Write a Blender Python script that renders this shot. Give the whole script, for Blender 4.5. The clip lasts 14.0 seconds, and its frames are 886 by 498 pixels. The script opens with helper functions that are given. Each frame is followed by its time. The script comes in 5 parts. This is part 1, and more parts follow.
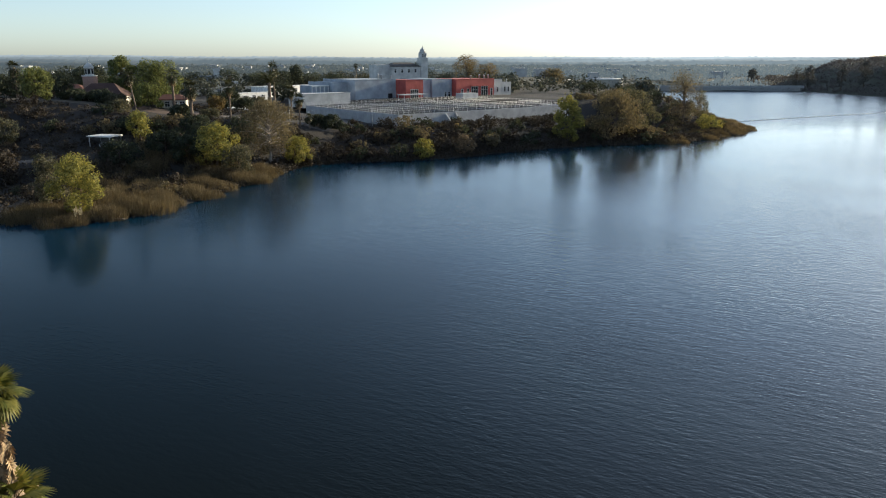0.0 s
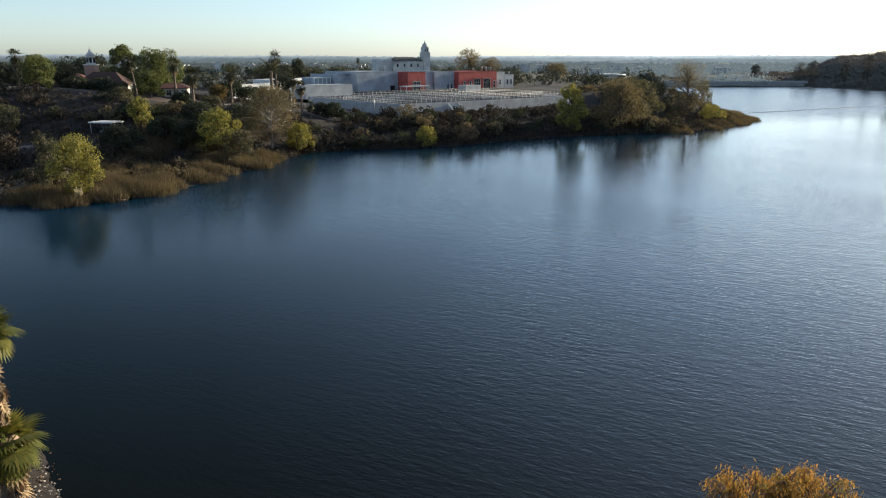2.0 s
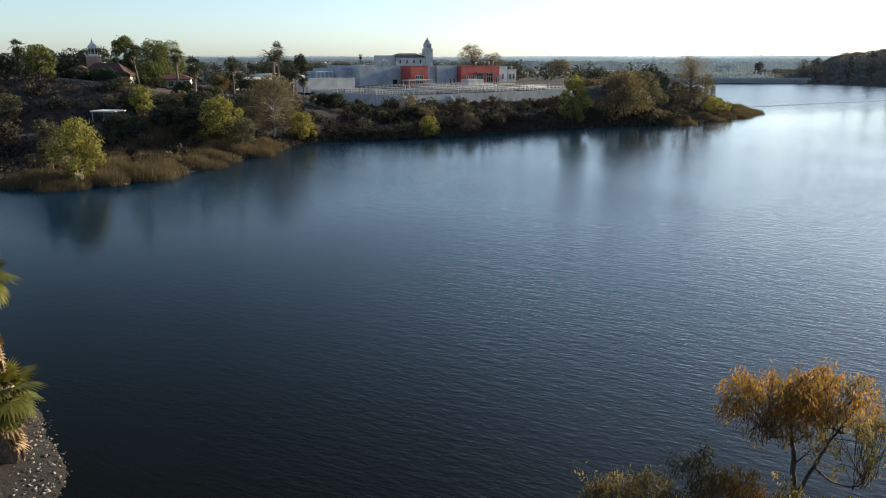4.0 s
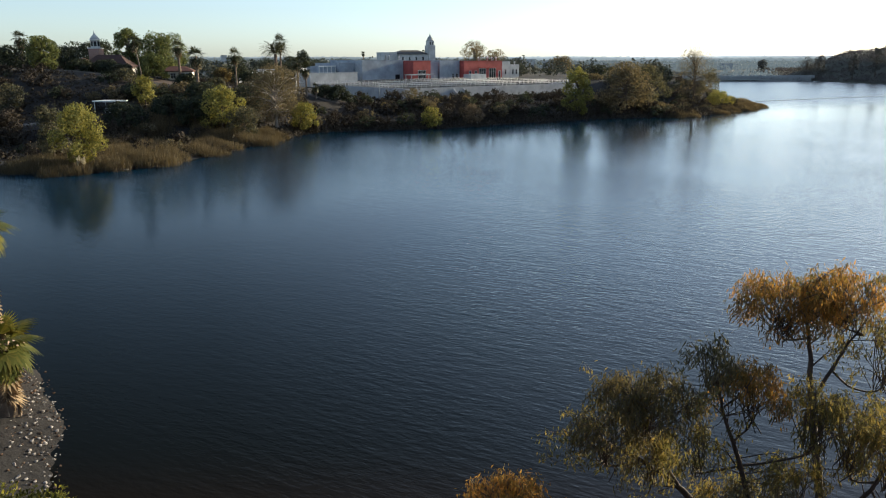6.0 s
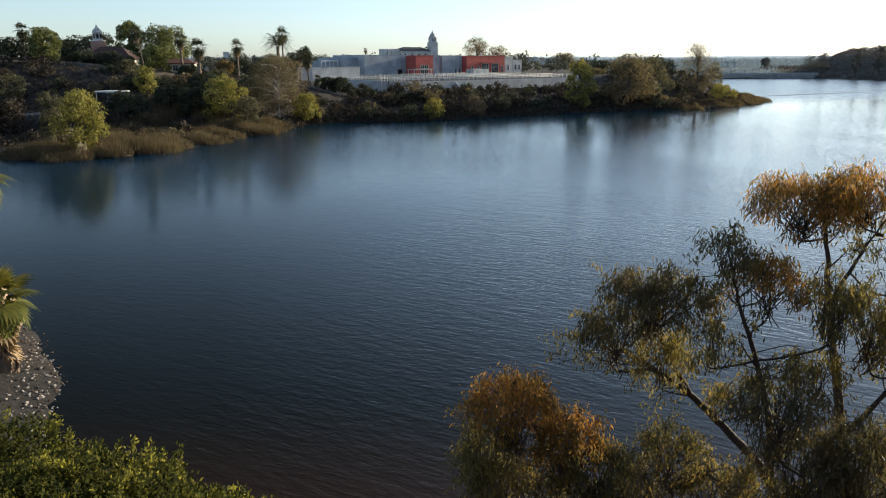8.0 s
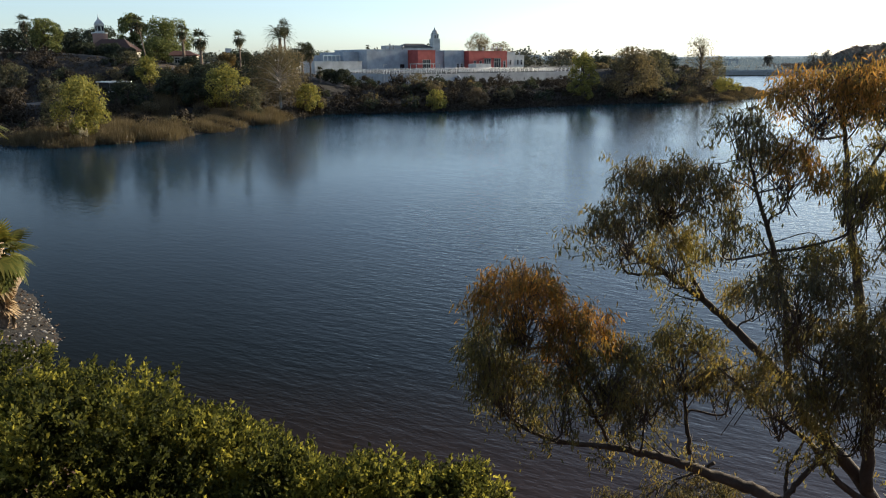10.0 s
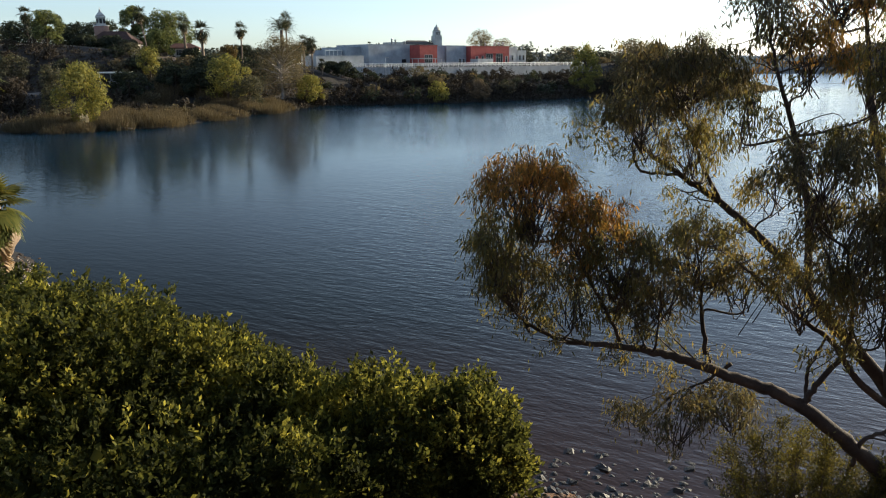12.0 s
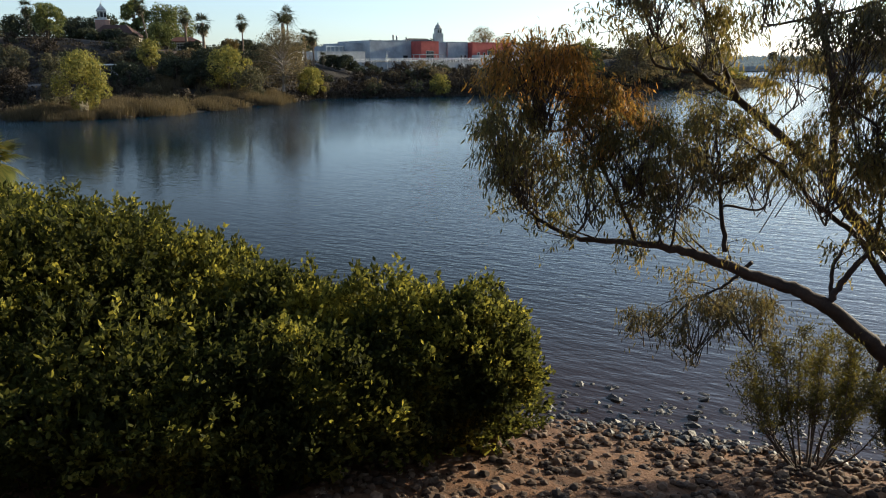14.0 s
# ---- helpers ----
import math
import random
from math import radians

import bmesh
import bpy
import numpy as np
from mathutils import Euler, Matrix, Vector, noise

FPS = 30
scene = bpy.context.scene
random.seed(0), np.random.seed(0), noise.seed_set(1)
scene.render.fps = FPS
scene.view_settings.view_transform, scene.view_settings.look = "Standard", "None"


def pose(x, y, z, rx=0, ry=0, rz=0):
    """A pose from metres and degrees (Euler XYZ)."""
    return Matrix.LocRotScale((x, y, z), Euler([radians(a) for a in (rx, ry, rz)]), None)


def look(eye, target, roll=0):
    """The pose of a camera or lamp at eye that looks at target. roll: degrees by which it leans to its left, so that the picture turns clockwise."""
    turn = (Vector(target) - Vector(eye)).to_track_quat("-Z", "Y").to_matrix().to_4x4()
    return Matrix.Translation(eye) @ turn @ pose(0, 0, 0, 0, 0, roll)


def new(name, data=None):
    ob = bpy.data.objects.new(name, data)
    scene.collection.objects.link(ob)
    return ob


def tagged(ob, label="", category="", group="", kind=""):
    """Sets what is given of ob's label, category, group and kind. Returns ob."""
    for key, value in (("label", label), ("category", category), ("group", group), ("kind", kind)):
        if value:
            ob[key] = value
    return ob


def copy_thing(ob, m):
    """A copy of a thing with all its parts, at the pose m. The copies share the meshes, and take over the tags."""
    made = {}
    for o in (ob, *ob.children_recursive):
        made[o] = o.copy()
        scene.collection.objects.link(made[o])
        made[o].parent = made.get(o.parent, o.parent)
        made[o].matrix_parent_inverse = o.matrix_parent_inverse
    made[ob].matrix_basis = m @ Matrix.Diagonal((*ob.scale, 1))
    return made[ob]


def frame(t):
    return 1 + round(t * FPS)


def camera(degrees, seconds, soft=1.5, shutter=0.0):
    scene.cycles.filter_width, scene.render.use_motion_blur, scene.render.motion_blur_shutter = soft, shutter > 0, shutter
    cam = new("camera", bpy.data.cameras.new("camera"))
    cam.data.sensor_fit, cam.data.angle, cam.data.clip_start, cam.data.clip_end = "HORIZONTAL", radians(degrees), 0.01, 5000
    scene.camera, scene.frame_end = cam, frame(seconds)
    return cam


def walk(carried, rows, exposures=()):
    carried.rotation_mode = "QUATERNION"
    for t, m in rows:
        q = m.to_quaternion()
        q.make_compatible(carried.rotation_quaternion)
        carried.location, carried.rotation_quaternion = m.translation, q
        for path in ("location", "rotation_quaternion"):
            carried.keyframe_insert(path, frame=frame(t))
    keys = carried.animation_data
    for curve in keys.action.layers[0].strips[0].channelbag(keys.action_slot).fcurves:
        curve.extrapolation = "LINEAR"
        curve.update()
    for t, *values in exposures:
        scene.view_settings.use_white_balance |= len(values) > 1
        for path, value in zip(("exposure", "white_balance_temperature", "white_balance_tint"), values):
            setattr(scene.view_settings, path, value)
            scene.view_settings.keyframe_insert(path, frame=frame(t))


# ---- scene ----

cam = camera(62.0, 14.0, soft=1.1)
# seconds, place, heading (left +), tilt, lean
PATH = [
    (0.0, -0.033, 3.185, 25.145, -0.881, -14.548, -0.173),
    (1.0, -0.053, 3.23, 23.541, -0.789, -14.573, -0.196),
    (2.0, -0.072, 3.256, 22.058, -0.693, -14.566, -0.216),
    (3.0, -0.091, 3.267, 20.671, -0.593, -14.539, -0.236),
    (4.0, -0.109, 3.266, 19.364, -0.492, -14.502, -0.253),
    (5.0, -0.128, 3.256, 18.118, -0.391, -14.463, -0.27),
    (6.0, -0.149, 3.242, 16.919, -0.292, -14.426, -0.285),
    (7.0, -0.173, 3.228, 15.757, -0.196, -14.397, -0.299),
    (8.0, -0.198, 3.218, 14.62, -0.104, -14.375, -0.311),
    (9.0, -0.227, 3.214, 13.504, -0.018, -14.359, -0.322),
    (10.0, -0.259, 3.223, 12.404, 0.061, -14.348, -0.331),
    (11.0, -0.297, 3.247, 11.316, 0.133, -14.334, -0.339),
    (12.0, -0.339, 3.29, 10.243, 0.196, -14.312, -0.346),
    (13.0, -0.387, 3.356, 9.189, 0.249, -14.271, -0.351),
    (14.0, -0.442, 3.449, 8.159, 0.292, -14.199, -0.355),
]


def aimed(x, y, z, heading, tilt, lean):
    a, b = radians(heading), radians(tilt)
    way = Vector((-math.sin(a) * math.cos(b), math.cos(a) * math.cos(b), math.sin(b)))
    eye = Vector((x, y, z))
    return look(eye, eye + way, lean)


walk(cam, [(t, aimed(x, y, z, yaw, tilt, lean)) for t, x, y, z, yaw, tilt, lean in PATH],
     [(0.0, 0.88, 5950, 5), (14.0, 0.88, 5950, 5)])

# ---- light ----
SUN_AZ, SUN_EL = 57.0, 12.5      # degrees to the right of +y, and above the horizon
world = bpy.data.worlds.new("sky")
scene.world = world
world.use_nodes = True
wn = world.node_tree
sky = wn.nodes.new("ShaderNodeTexSky")
sky.sky_type = 'NISHITA'
sky.sun_disc = False
sky.sun_elevation = radians(SUN_EL)
sky.sun_rotation = radians(SUN_AZ)
sky.air_density, sky.dust_density, sky.ozone_density = 0.85, 0.6, 2.5
wn.nodes["Background"].inputs["Strength"].default_value = 0.12
paler = wn.nodes.new("ShaderNodeHueSaturation")      # thin evening haze takes some colour out of the sky
paler.inputs["Saturation"].default_value = 0.64
wn.links.new(sky.outputs["Color"], paler.inputs["Color"])
cooler = wn.nodes.new("ShaderNodeMix")
cooler.data_type, cooler.blend_type = 'RGBA', 'MULTIPLY'
cooler.inputs[0].default_value = 1.0
cooler.inputs[7].default_value = (1.0, 0.995, 1.0, 1)
wn.links.new(paler.outputs["Color"], cooler.inputs[6])
wn.links.new(cooler.outputs[2], wn.nodes["Background"].inputs["Color"])
sun_data = bpy.data.lights.new("sun", 'SUN')
sun_data.energy, sun_data.angle, sun_data.color = 5.0, radians(0.6), (1.0, 0.80, 0.54)
sun = new("sun", sun_data)
sa, se = radians(SUN_AZ), radians(SUN_EL)
to_sun = Vector((math.sin(sa) * math.cos(se), math.cos(sa) * math.cos(se), math.sin(se)))
sun.matrix_world = look(to_sun * 200, (0, 0, 0))


# ---- materials ----
def shader(name):
    m = bpy.data.materials.new(name)
    m.use_nodes = True
    nt = m.node_tree
    return m, nt, nt.nodes["Principled BSDF"]


def noise_node(nt, scale, detail=4.0, rough=0.6, stretch=(1, 1, 1), turn=0.0):
    geo = nt.nodes.new("ShaderNodeNewGeometry")
    mp = nt.nodes.new("ShaderNodeMapping")
    mp.vector_type = 'TEXTURE'
    mp.inputs["Scale"].default_value = [1 / k for k in stretch]
    mp.inputs["Rotation"].default_value = (0, 0, radians(turn))
    nt.links.new(geo.outputs["Position"], mp.inputs["Vector"])
    n = nt.nodes.new("ShaderNodeTexNoise")
    n.inputs["Scale"].default_value = scale
    n.inputs["Detail"].default_value = detail
    n.inputs["Roughness"].default_value = rough
    nt.links.new(mp.outputs["Vector"], n.inputs["Vector"])
    return n


def ramp(nt, fac, stops):
    r = nt.nodes.new("ShaderNodeValToRGB")
    els = r.color_ramp.elements
    while len(els) < len(stops):
        els.new(0.5)
    for e, (p, c) in zip(els, stops):
        e.position, e.color = p, (*c, 1)
    nt.links.new(fac, r.inputs["Fac"])
    return r


def mixed(nt, fac, a, b, mode='MIX'):
    m = nt.nodes.new("ShaderNodeMix")
    m.data_type, m.blend_type = 'RGBA', mode
    for sock, v in ((m.inputs[0], fac), (m.inputs[6], a), (m.inputs[7], b)):
        if isinstance(v, (int, float)):
            sock.default_value = v
        elif isinstance(v, tuple):
            sock.default_value = (*v, 1)
        else:
            nt.links.new(v, sock)
    return m.outputs[2]


def bumped(nt, bsdf, height, strength, distance):
    b = nt.nodes.new("ShaderNodeBump")
    b.inputs["Strength"].default_value = strength
    b.inputs["Distance"].default_value = distance
    nt.links.new(height, b.inputs["Height"])
    nt.links.new(b.outputs["Normal"], bsdf.inputs["Normal"])
    return b


def surface(name, a, b, scale=1.0, rough=0.85, bump=0.3, depth=0.02, fine=12.0, metal=0.0, stain=0.35):
    """Two-scale variation: large stains between a and b, fine grain on top."""
    m, nt, p = shader(name)
    big = noise_node(nt, scale, 5)
    small = noise_node(nt, scale * fine, 3)
    r = ramp(nt, big.outputs["Fac"], [(0.5 - stain / 2, a), (0.5 + stain / 2, b)])
    grain = ramp(nt, small.outputs["Fac"], [(0.3, (0.72, 0.72, 0.72)), (0.7, (1.12, 1.12, 1.12))])
    nt.links.new(mixed(nt, 1.0, r.outputs["Color"], grain.outputs["Color"], 'MULTIPLY'), p.inputs["Base Color"])
    p.inputs["Roughness"].default_value = rough
    p.inputs["Metallic"].default_value = metal
    if bump:
        bumped(nt, p, small.outputs["Fac"], bump, depth)
    return m


def foliage(name, cols, through_light=0.42, rough=0.75, patch=0.5, speckle=0.55):
    """Leaves: colour by leaf and by patch, some light passing through."""
    m, nt, p = shader(name)
    geo = nt.nodes.new("ShaderNodeNewGeometry")
    n = noise_node(nt, patch, 2)
    k = nt.nodes.new("ShaderNodeMath")
    k.operation = 'MULTIPLY_ADD'
    nt.links.new(geo.outputs["Random Per Island"], k.inputs[0])
    k.inputs[1].default_value = speckle
    nt.links.new(n.outputs["Fac"], k.inputs[2])
    s = nt.nodes.new("ShaderNodeMath")
    s.operation = 'SUBTRACT'
    nt.links.new(k.outputs[0], s.inputs[0])
    s.inputs[1].default_value = speckle * 0.5
    step = 1.0 / (len(cols) - 1)
    r = ramp(nt, s.outputs[0], [(0.15 + 0.7 * i * step, c) for i, c in enumerate(cols)])
    nt.links.new(r.outputs["Color"], p.inputs["Base Color"])
    p.inputs["Roughness"].default_value = rough
    p.inputs["Specular IOR Level"].default_value = 0.12
    t = nt.nodes.new("ShaderNodeBsdfTranslucent")
    nt.links.new(mixed(nt, 1.0, r.outputs["Color"], (1.45, 1.32, 0.85), 'MULTIPLY'), t.inputs["Color"])
    mix = nt.nodes.new("ShaderNodeMixShader")
    mix.inputs[0].default_value = through_light
    nt.links.new(p.outputs[0], mix.inputs[1])
    nt.links.new(t.outputs[0], mix.inputs[2])
    nt.links.new(mix.outputs[0], nt.nodes["Material Output"].inputs["Surface"])
    return m


def water_material():
    m, nt, p = shader("lake_water")
    depth = noise_node(nt, 0.03, 2)
    r = ramp(nt, depth.outputs["Fac"], [(0.35, (0.0025, 0.021, 0.042)), (0.7, (0.0035, 0.024, 0.047))])
    geo = nt.nodes.new("ShaderNodeNewGeometry")
    sep = nt.nodes.new("ShaderNodeSeparateXYZ")
    nt.links.new(geo.outputs["Position"], sep.inputs[0])
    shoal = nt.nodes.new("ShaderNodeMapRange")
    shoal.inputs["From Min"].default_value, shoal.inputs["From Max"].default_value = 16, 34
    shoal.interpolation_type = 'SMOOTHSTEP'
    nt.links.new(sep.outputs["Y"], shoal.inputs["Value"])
    far_tint = nt.nodes.new("ShaderNodeMapRange")      # browner near this bank, bluer further out
    far_tint.inputs["From Min"].default_value, far_tint.inputs["From Max"].default_value = 28, 110
    nt.links.new(sep.outputs["Y"], far_tint.inputs["Value"])
    deep = mixed(nt, far_tint.outputs[0], (0.0055, 0.0058, 0.0034), r.outputs["Color"])
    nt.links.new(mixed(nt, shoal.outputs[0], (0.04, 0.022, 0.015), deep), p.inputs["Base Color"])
    p.inputs["IOR"].default_value = 1.33

    def math_node(op, x, y, z=0.0):
        n = nt.nodes.new("ShaderNodeMath")
        n.operation = op
        for sock, v in zip(n.inputs, (x, y, z)):
            if isinstance(v, (int, float)):
                sock.default_value = v
            else:
                nt.links.new(v, sock)
        return n.outputs[0]

    # short-crested wind wavelets in three sizes, with calm lanes between
    tiny = noise_node(nt, 1.0, 2, 0.5, (2.2, 4.6, 1), -24)
    fine = noise_node(nt, 1.0, 3, 0.55, (0.8, 2.1, 1), -28)
    mid = noise_node(nt, 1.0, 2, 0.5, (0.26, 0.7, 1), -36)
    calm = noise_node(nt, 0.03, 2, 0.5, (1, 0.6, 1), 30)
    lane = nt.nodes.new("ShaderNodeMapRange")
    lane.inputs["From Min"].default_value, lane.inputs["From Max"].default_value = 0.38, 0.62
    lane.inputs["To Min"].default_value, lane.inputs["To Max"].default_value = 0.7, 1.0
    nt.links.new(calm.outputs["Fac"], lane.inputs["Value"])
    wind = nt.nodes.new("ShaderNodeMapRange")     # the cove on the left lies in the lee
    wind.inputs["From Min"].default_value, wind.inputs["From Max"].default_value = -27, -9
    wind.inputs["To Min"].default_value, wind.inputs["To Max"].default_value = 0.3, 1.0
    wind.interpolation_type = 'SMOOTHSTEP'
    nt.links.new(math_node('MULTIPLY_ADD', sep.outputs["Y"], -0.25, sep.outputs["X"]), wind.inputs["Value"])
    # gloss painted weaker away from the sun's bearing, for lost polarised sky light
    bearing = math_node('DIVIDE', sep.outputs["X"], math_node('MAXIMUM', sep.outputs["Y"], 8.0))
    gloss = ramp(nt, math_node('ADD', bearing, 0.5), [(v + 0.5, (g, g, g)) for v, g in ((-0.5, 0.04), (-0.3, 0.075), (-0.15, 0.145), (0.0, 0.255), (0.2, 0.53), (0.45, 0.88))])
    reach = nt.nodes.new("ShaderNodeMapRange")      # and painted stronger further out, where the water is seen flatter
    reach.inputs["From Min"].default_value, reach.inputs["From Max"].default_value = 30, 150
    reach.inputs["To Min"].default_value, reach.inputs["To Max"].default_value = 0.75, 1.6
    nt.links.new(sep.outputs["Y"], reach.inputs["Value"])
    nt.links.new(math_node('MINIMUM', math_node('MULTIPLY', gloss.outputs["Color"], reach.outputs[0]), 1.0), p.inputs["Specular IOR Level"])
    waves = math_node('MULTIPLY_ADD', tiny.outputs["Fac"], 0.45, fine.outputs["Fac"])
    waves = math_node('MULTIPLY_ADD', mid.outputs["Fac"], 0.6, waves)
    open_water = nt.nodes.new("ShaderNodeMapRange")      # wind reaches the water off the far shore again
    open_water.inputs["From Min"].default_value, open_water.inputs["From Max"].default_value = 65, 115
    nt.links.new(sep.outputs["Y"], open_water.inputs["Value"])
    m2 = math_node('MULTIPLY', waves, math_node('MULTIPLY', lane.outputs[0], math_node('MAXIMUM', wind.outputs[0], open_water.outputs[0])))
    # still water under the far bank, ruffled again beyond the point
    out = nt.nodes.new("ShaderNodeMath")
    out.operation = 'MULTIPLY_ADD'
    nt.links.new(sep.outputs["X"], out.inputs[0])
    out.inputs[1].default_value = -0.45
    nt.links.new(sep.outputs["Y"], out.inputs[2])
    off = nt.nodes.new("ShaderNodeMapRange")
    off.inputs["From Min"].default_value, off.inputs["From Max"].default_value = 75, 275
    nt.links.new(out.outputs[0], off.inputs["Value"])
    bank = ramp(nt, off.outputs[0], [(0.0, (1, 1, 1)), (0.3, (0.7, 0.7, 0.7)), (0.5, (0.26, 0.26, 0.26)), (0.62, (0.22, 0.22, 0.22)), (0.8, (1.0, 1.0, 1.0))])
    left = nt.nodes.new("ShaderNodeMapRange")      # but not off the reeds
    left.inputs["From Min"].default_value, left.inputs["From Max"].default_value = 30, -15
    nt.links.new(sep.outputs["X"], left.inputs["Value"])
    bumped(nt, p, math_node('MULTIPLY', m2, math_node('MAXIMUM', bank.outputs[0], left.outputs[0])), 1.0, 0.052)
    # ripples too fine to tell apart, on the open water beyond the point
    nt.links.new(ramp(nt, off.outputs[0], [(0.0, (0.06, 0.06, 0.06)), (0.3, (0.11, 0.11, 0.11)), (0.6, (0.11, 0.11, 0.11)), (0.85, (0.24, 0.24, 0.24))]).outputs["Color"], p.inputs["Roughness"])
    return m


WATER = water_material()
CONCRETE = surface("pale_concrete", (0.36, 0.37, 0.38), (0.42, 0.42, 0.415), 0.08, 0.9, 0.04, fine=5.0)
# stained concrete, its colour darkened further for the shade inside the basins
STAINED_DARK = surface("stained_dark_concrete", (0.09, 0.092, 0.09), (0.17, 0.17, 0.165), 0.3, 0.9, 0.05, fine=5.0)
GREYWALL = surface("grey_stucco", (0.33, 0.365, 0.41), (0.35, 0.385, 0.425), 0.06, 0.9, 0.04, fine=5.0)
LIGHTWALL = surface("light_grey_stucco", (0.50, 0.50, 0.49), (0.54, 0.54, 0.52), 0.06, 0.9, 0.04, fine=5.0)
REDWALL = surface("red_stucco", (0.38, 0.082, 0.07), (0.42, 0.095, 0.078), 0.06, 0.85, 0.04, fine=5.0)
WHITE = surface("white_paint", (0.70, 0.69, 0.66), (0.80, 0.79, 0.76), 0.4, 0.6, 0.1)
CREAM = surface("cream_stucco", (0.58, 0.53, 0.44), (0.68, 0.62, 0.52), 0.4, 0.85, 0.2)
TILE = surface("clay_roof", (0.10, 0.04, 0.03), (0.17, 0.07, 0.045), 0.8, 0.85, 0.4)
DARKTILE = surface("old_clay_roof", (0.045, 0.024, 0.02), (0.08, 0.04, 0.03), 0.8, 0.9, 0.4)
DARKROOF = surface("dark_roof", (0.05, 0.045, 0.04), (0.10, 0.09, 0.08), 0.6, 0.85, 0.3)
GLASS = surface("dark_window", (0.015, 0.02, 0.025), (0.03, 0.035, 0.04), 0.5, 0.15, 0)
METAL = surface("galvanised_metal", (0.5, 0.5, 0.5), (0.6, 0.6, 0.6), 1.0, 0.4, 0.1, metal=0.8)
STONE = surface("dam_concrete", (0.34, 0.35, 0.35), (0.45, 0.45, 0.44), 0.1, 0.9, 0.3)
ROCK = surface("shore_rock", (0.012, 0.010, 0.009), (0.045, 0.037, 0.032), 1.6, 0.6, 0.6, 0.03)
BARK = surface("eucalyptus_bark", (0.028, 0.021, 0.017), (0.085, 0.062, 0.049), 1.6, 0.9, 0.6, 0.02)
PALEBARK = surface("pale_bark", (0.30, 0.26, 0.22), (0.50, 0.45, 0.40), 1.0, 0.9, 0.4)
DARKBARK = surface("brown_bark", (0.06, 0.045, 0.035), (0.13, 0.10, 0.075), 1.5, 0.9, 0.5)
PALMBARK = surface("palm_bark", (0.12, 0.09, 0.065), (0.24, 0.18, 0.13), 2.0, 0.95, 0.6)
STRAW = surface("dead_fronds", (0.26, 0.18, 0.10), (0.42, 0.31, 0.18), 2.0, 0.95, 0.4)

LEAF_DARK = foliage("leaf_dark", [(0.026, 0.032, 0.026), (0.044, 0.053, 0.036), (0.075, 0.083, 0.05)], 0.26)
LEAF_OLIVE = foliage("leaf_olive", [(0.045, 0.05, 0.038), (0.08, 0.08, 0.054), (0.15, 0.14, 0.095)], 0.36)
LEAF_GREEN = foliage("leaf_green", [(0.05, 0.064, 0.03), (0.1, 0.12, 0.05), (0.2, 0.21, 0.078)], 0.42)
LEAF_YELLOW = foliage("leaf_yellow", [(0.09, 0.096, 0.034), (0.185, 0.185, 0.058), (0.31, 0.28, 0.085)], 0.42)
LEAF_AUTUMN = foliage("leaf_autumn", [(0.07, 0.062, 0.034), (0.13, 0.10, 0.046), (0.21, 0.145, 0.06)], 0.3)
LEAF_BROWN = foliage("leaf_brown", [(0.07, 0.064, 0.048), (0.125, 0.108, 0.072), (0.19, 0.155, 0.098)], 0.38)
LEAF_TAN = foliage("leaf_tan", [(0.11, 0.085, 0.06), (0.18, 0.135, 0.092), (0.26, 0.195, 0.13)], 0.3)
LEAF_BRUSH = foliage("leaf_brush", [(0.03, 0.026, 0.022), (0.048, 0.04, 0.031), (0.08, 0.065, 0.047)], 0.12, 0.85, 0.12)
LEAF_GUM = foliage("leaf_gum", [(0.074, 0.077, 0.04), (0.142, 0.13, 0.056), (0.235, 0.178, 0.068)], 0.46, 0.55, 0.6)
# darker copy of the gum leaves, with the clumps' shade put into its colour
LEAF_GUM_SHADED = foliage("leaf_gum_shaded", [(0.058, 0.058, 0.038), (0.102, 0.094, 0.054), (0.165, 0.13, 0.066)], 0.4, 0.55, 0.6)
LEAF_GUM_RUST = foliage("leaf_gum_rust", [(0.11, 0.096, 0.038), (0.25, 0.155, 0.05), (0.43, 0.22, 0.06)], 0.48, 0.55, 0.8)
LEAF_SUMAC = foliage("leaf_sumac", [(0.018, 0.022, 0.011), (0.05, 0.058, 0.019), (0.38, 0.36, 0.08)], 0.62, 0.75, 0.7, 0.28)
LEAF_PALM = foliage("leaf_palm", [(0.07, 0.085, 0.022), (0.12, 0.13, 0.035), (0.20, 0.18, 0.05)], 0.35, 0.5, 0.8)
LEAF_FRONDS = foliage("leaf_fronds", [(0.02, 0.025, 0.014), (0.038, 0.042, 0.02), (0.07, 0.066, 0.028)], 0.2, 0.5, 0.3)
LEAF_FEATHER = foliage("leaf_feather", [(0.035, 0.036, 0.016), (0.085, 0.08, 0.026), (0.17, 0.15, 0.036)], 0.4, 0.7, 0.9)
LEAF_FAR = foliage("leaf_far", [(0.035, 0.042, 0.036), (0.06, 0.066, 0.052), (0.10, 0.10, 0.075)], 0.12, 0.8, 0.02)
LEAF_PLUME = foliage("leaf_plume", [(0.35, 0.32, 0.26), (0.45, 0.42, 0.35), (0.55, 0.52, 0.45)], 0.4, 0.8, 0.5)
LEAF_HILL = foliage("leaf_hill", [(0.07, 0.072, 0.07), (0.10, 0.10, 0.095), (0.14, 0.135, 0.12)], 0.12, 0.85, 0.1)
REED = foliage("reed", [(0.06, 0.05, 0.034), (0.105, 0.085, 0.053), (0.165, 0.13, 0.08)], 0.3, 0.7, 0.12)


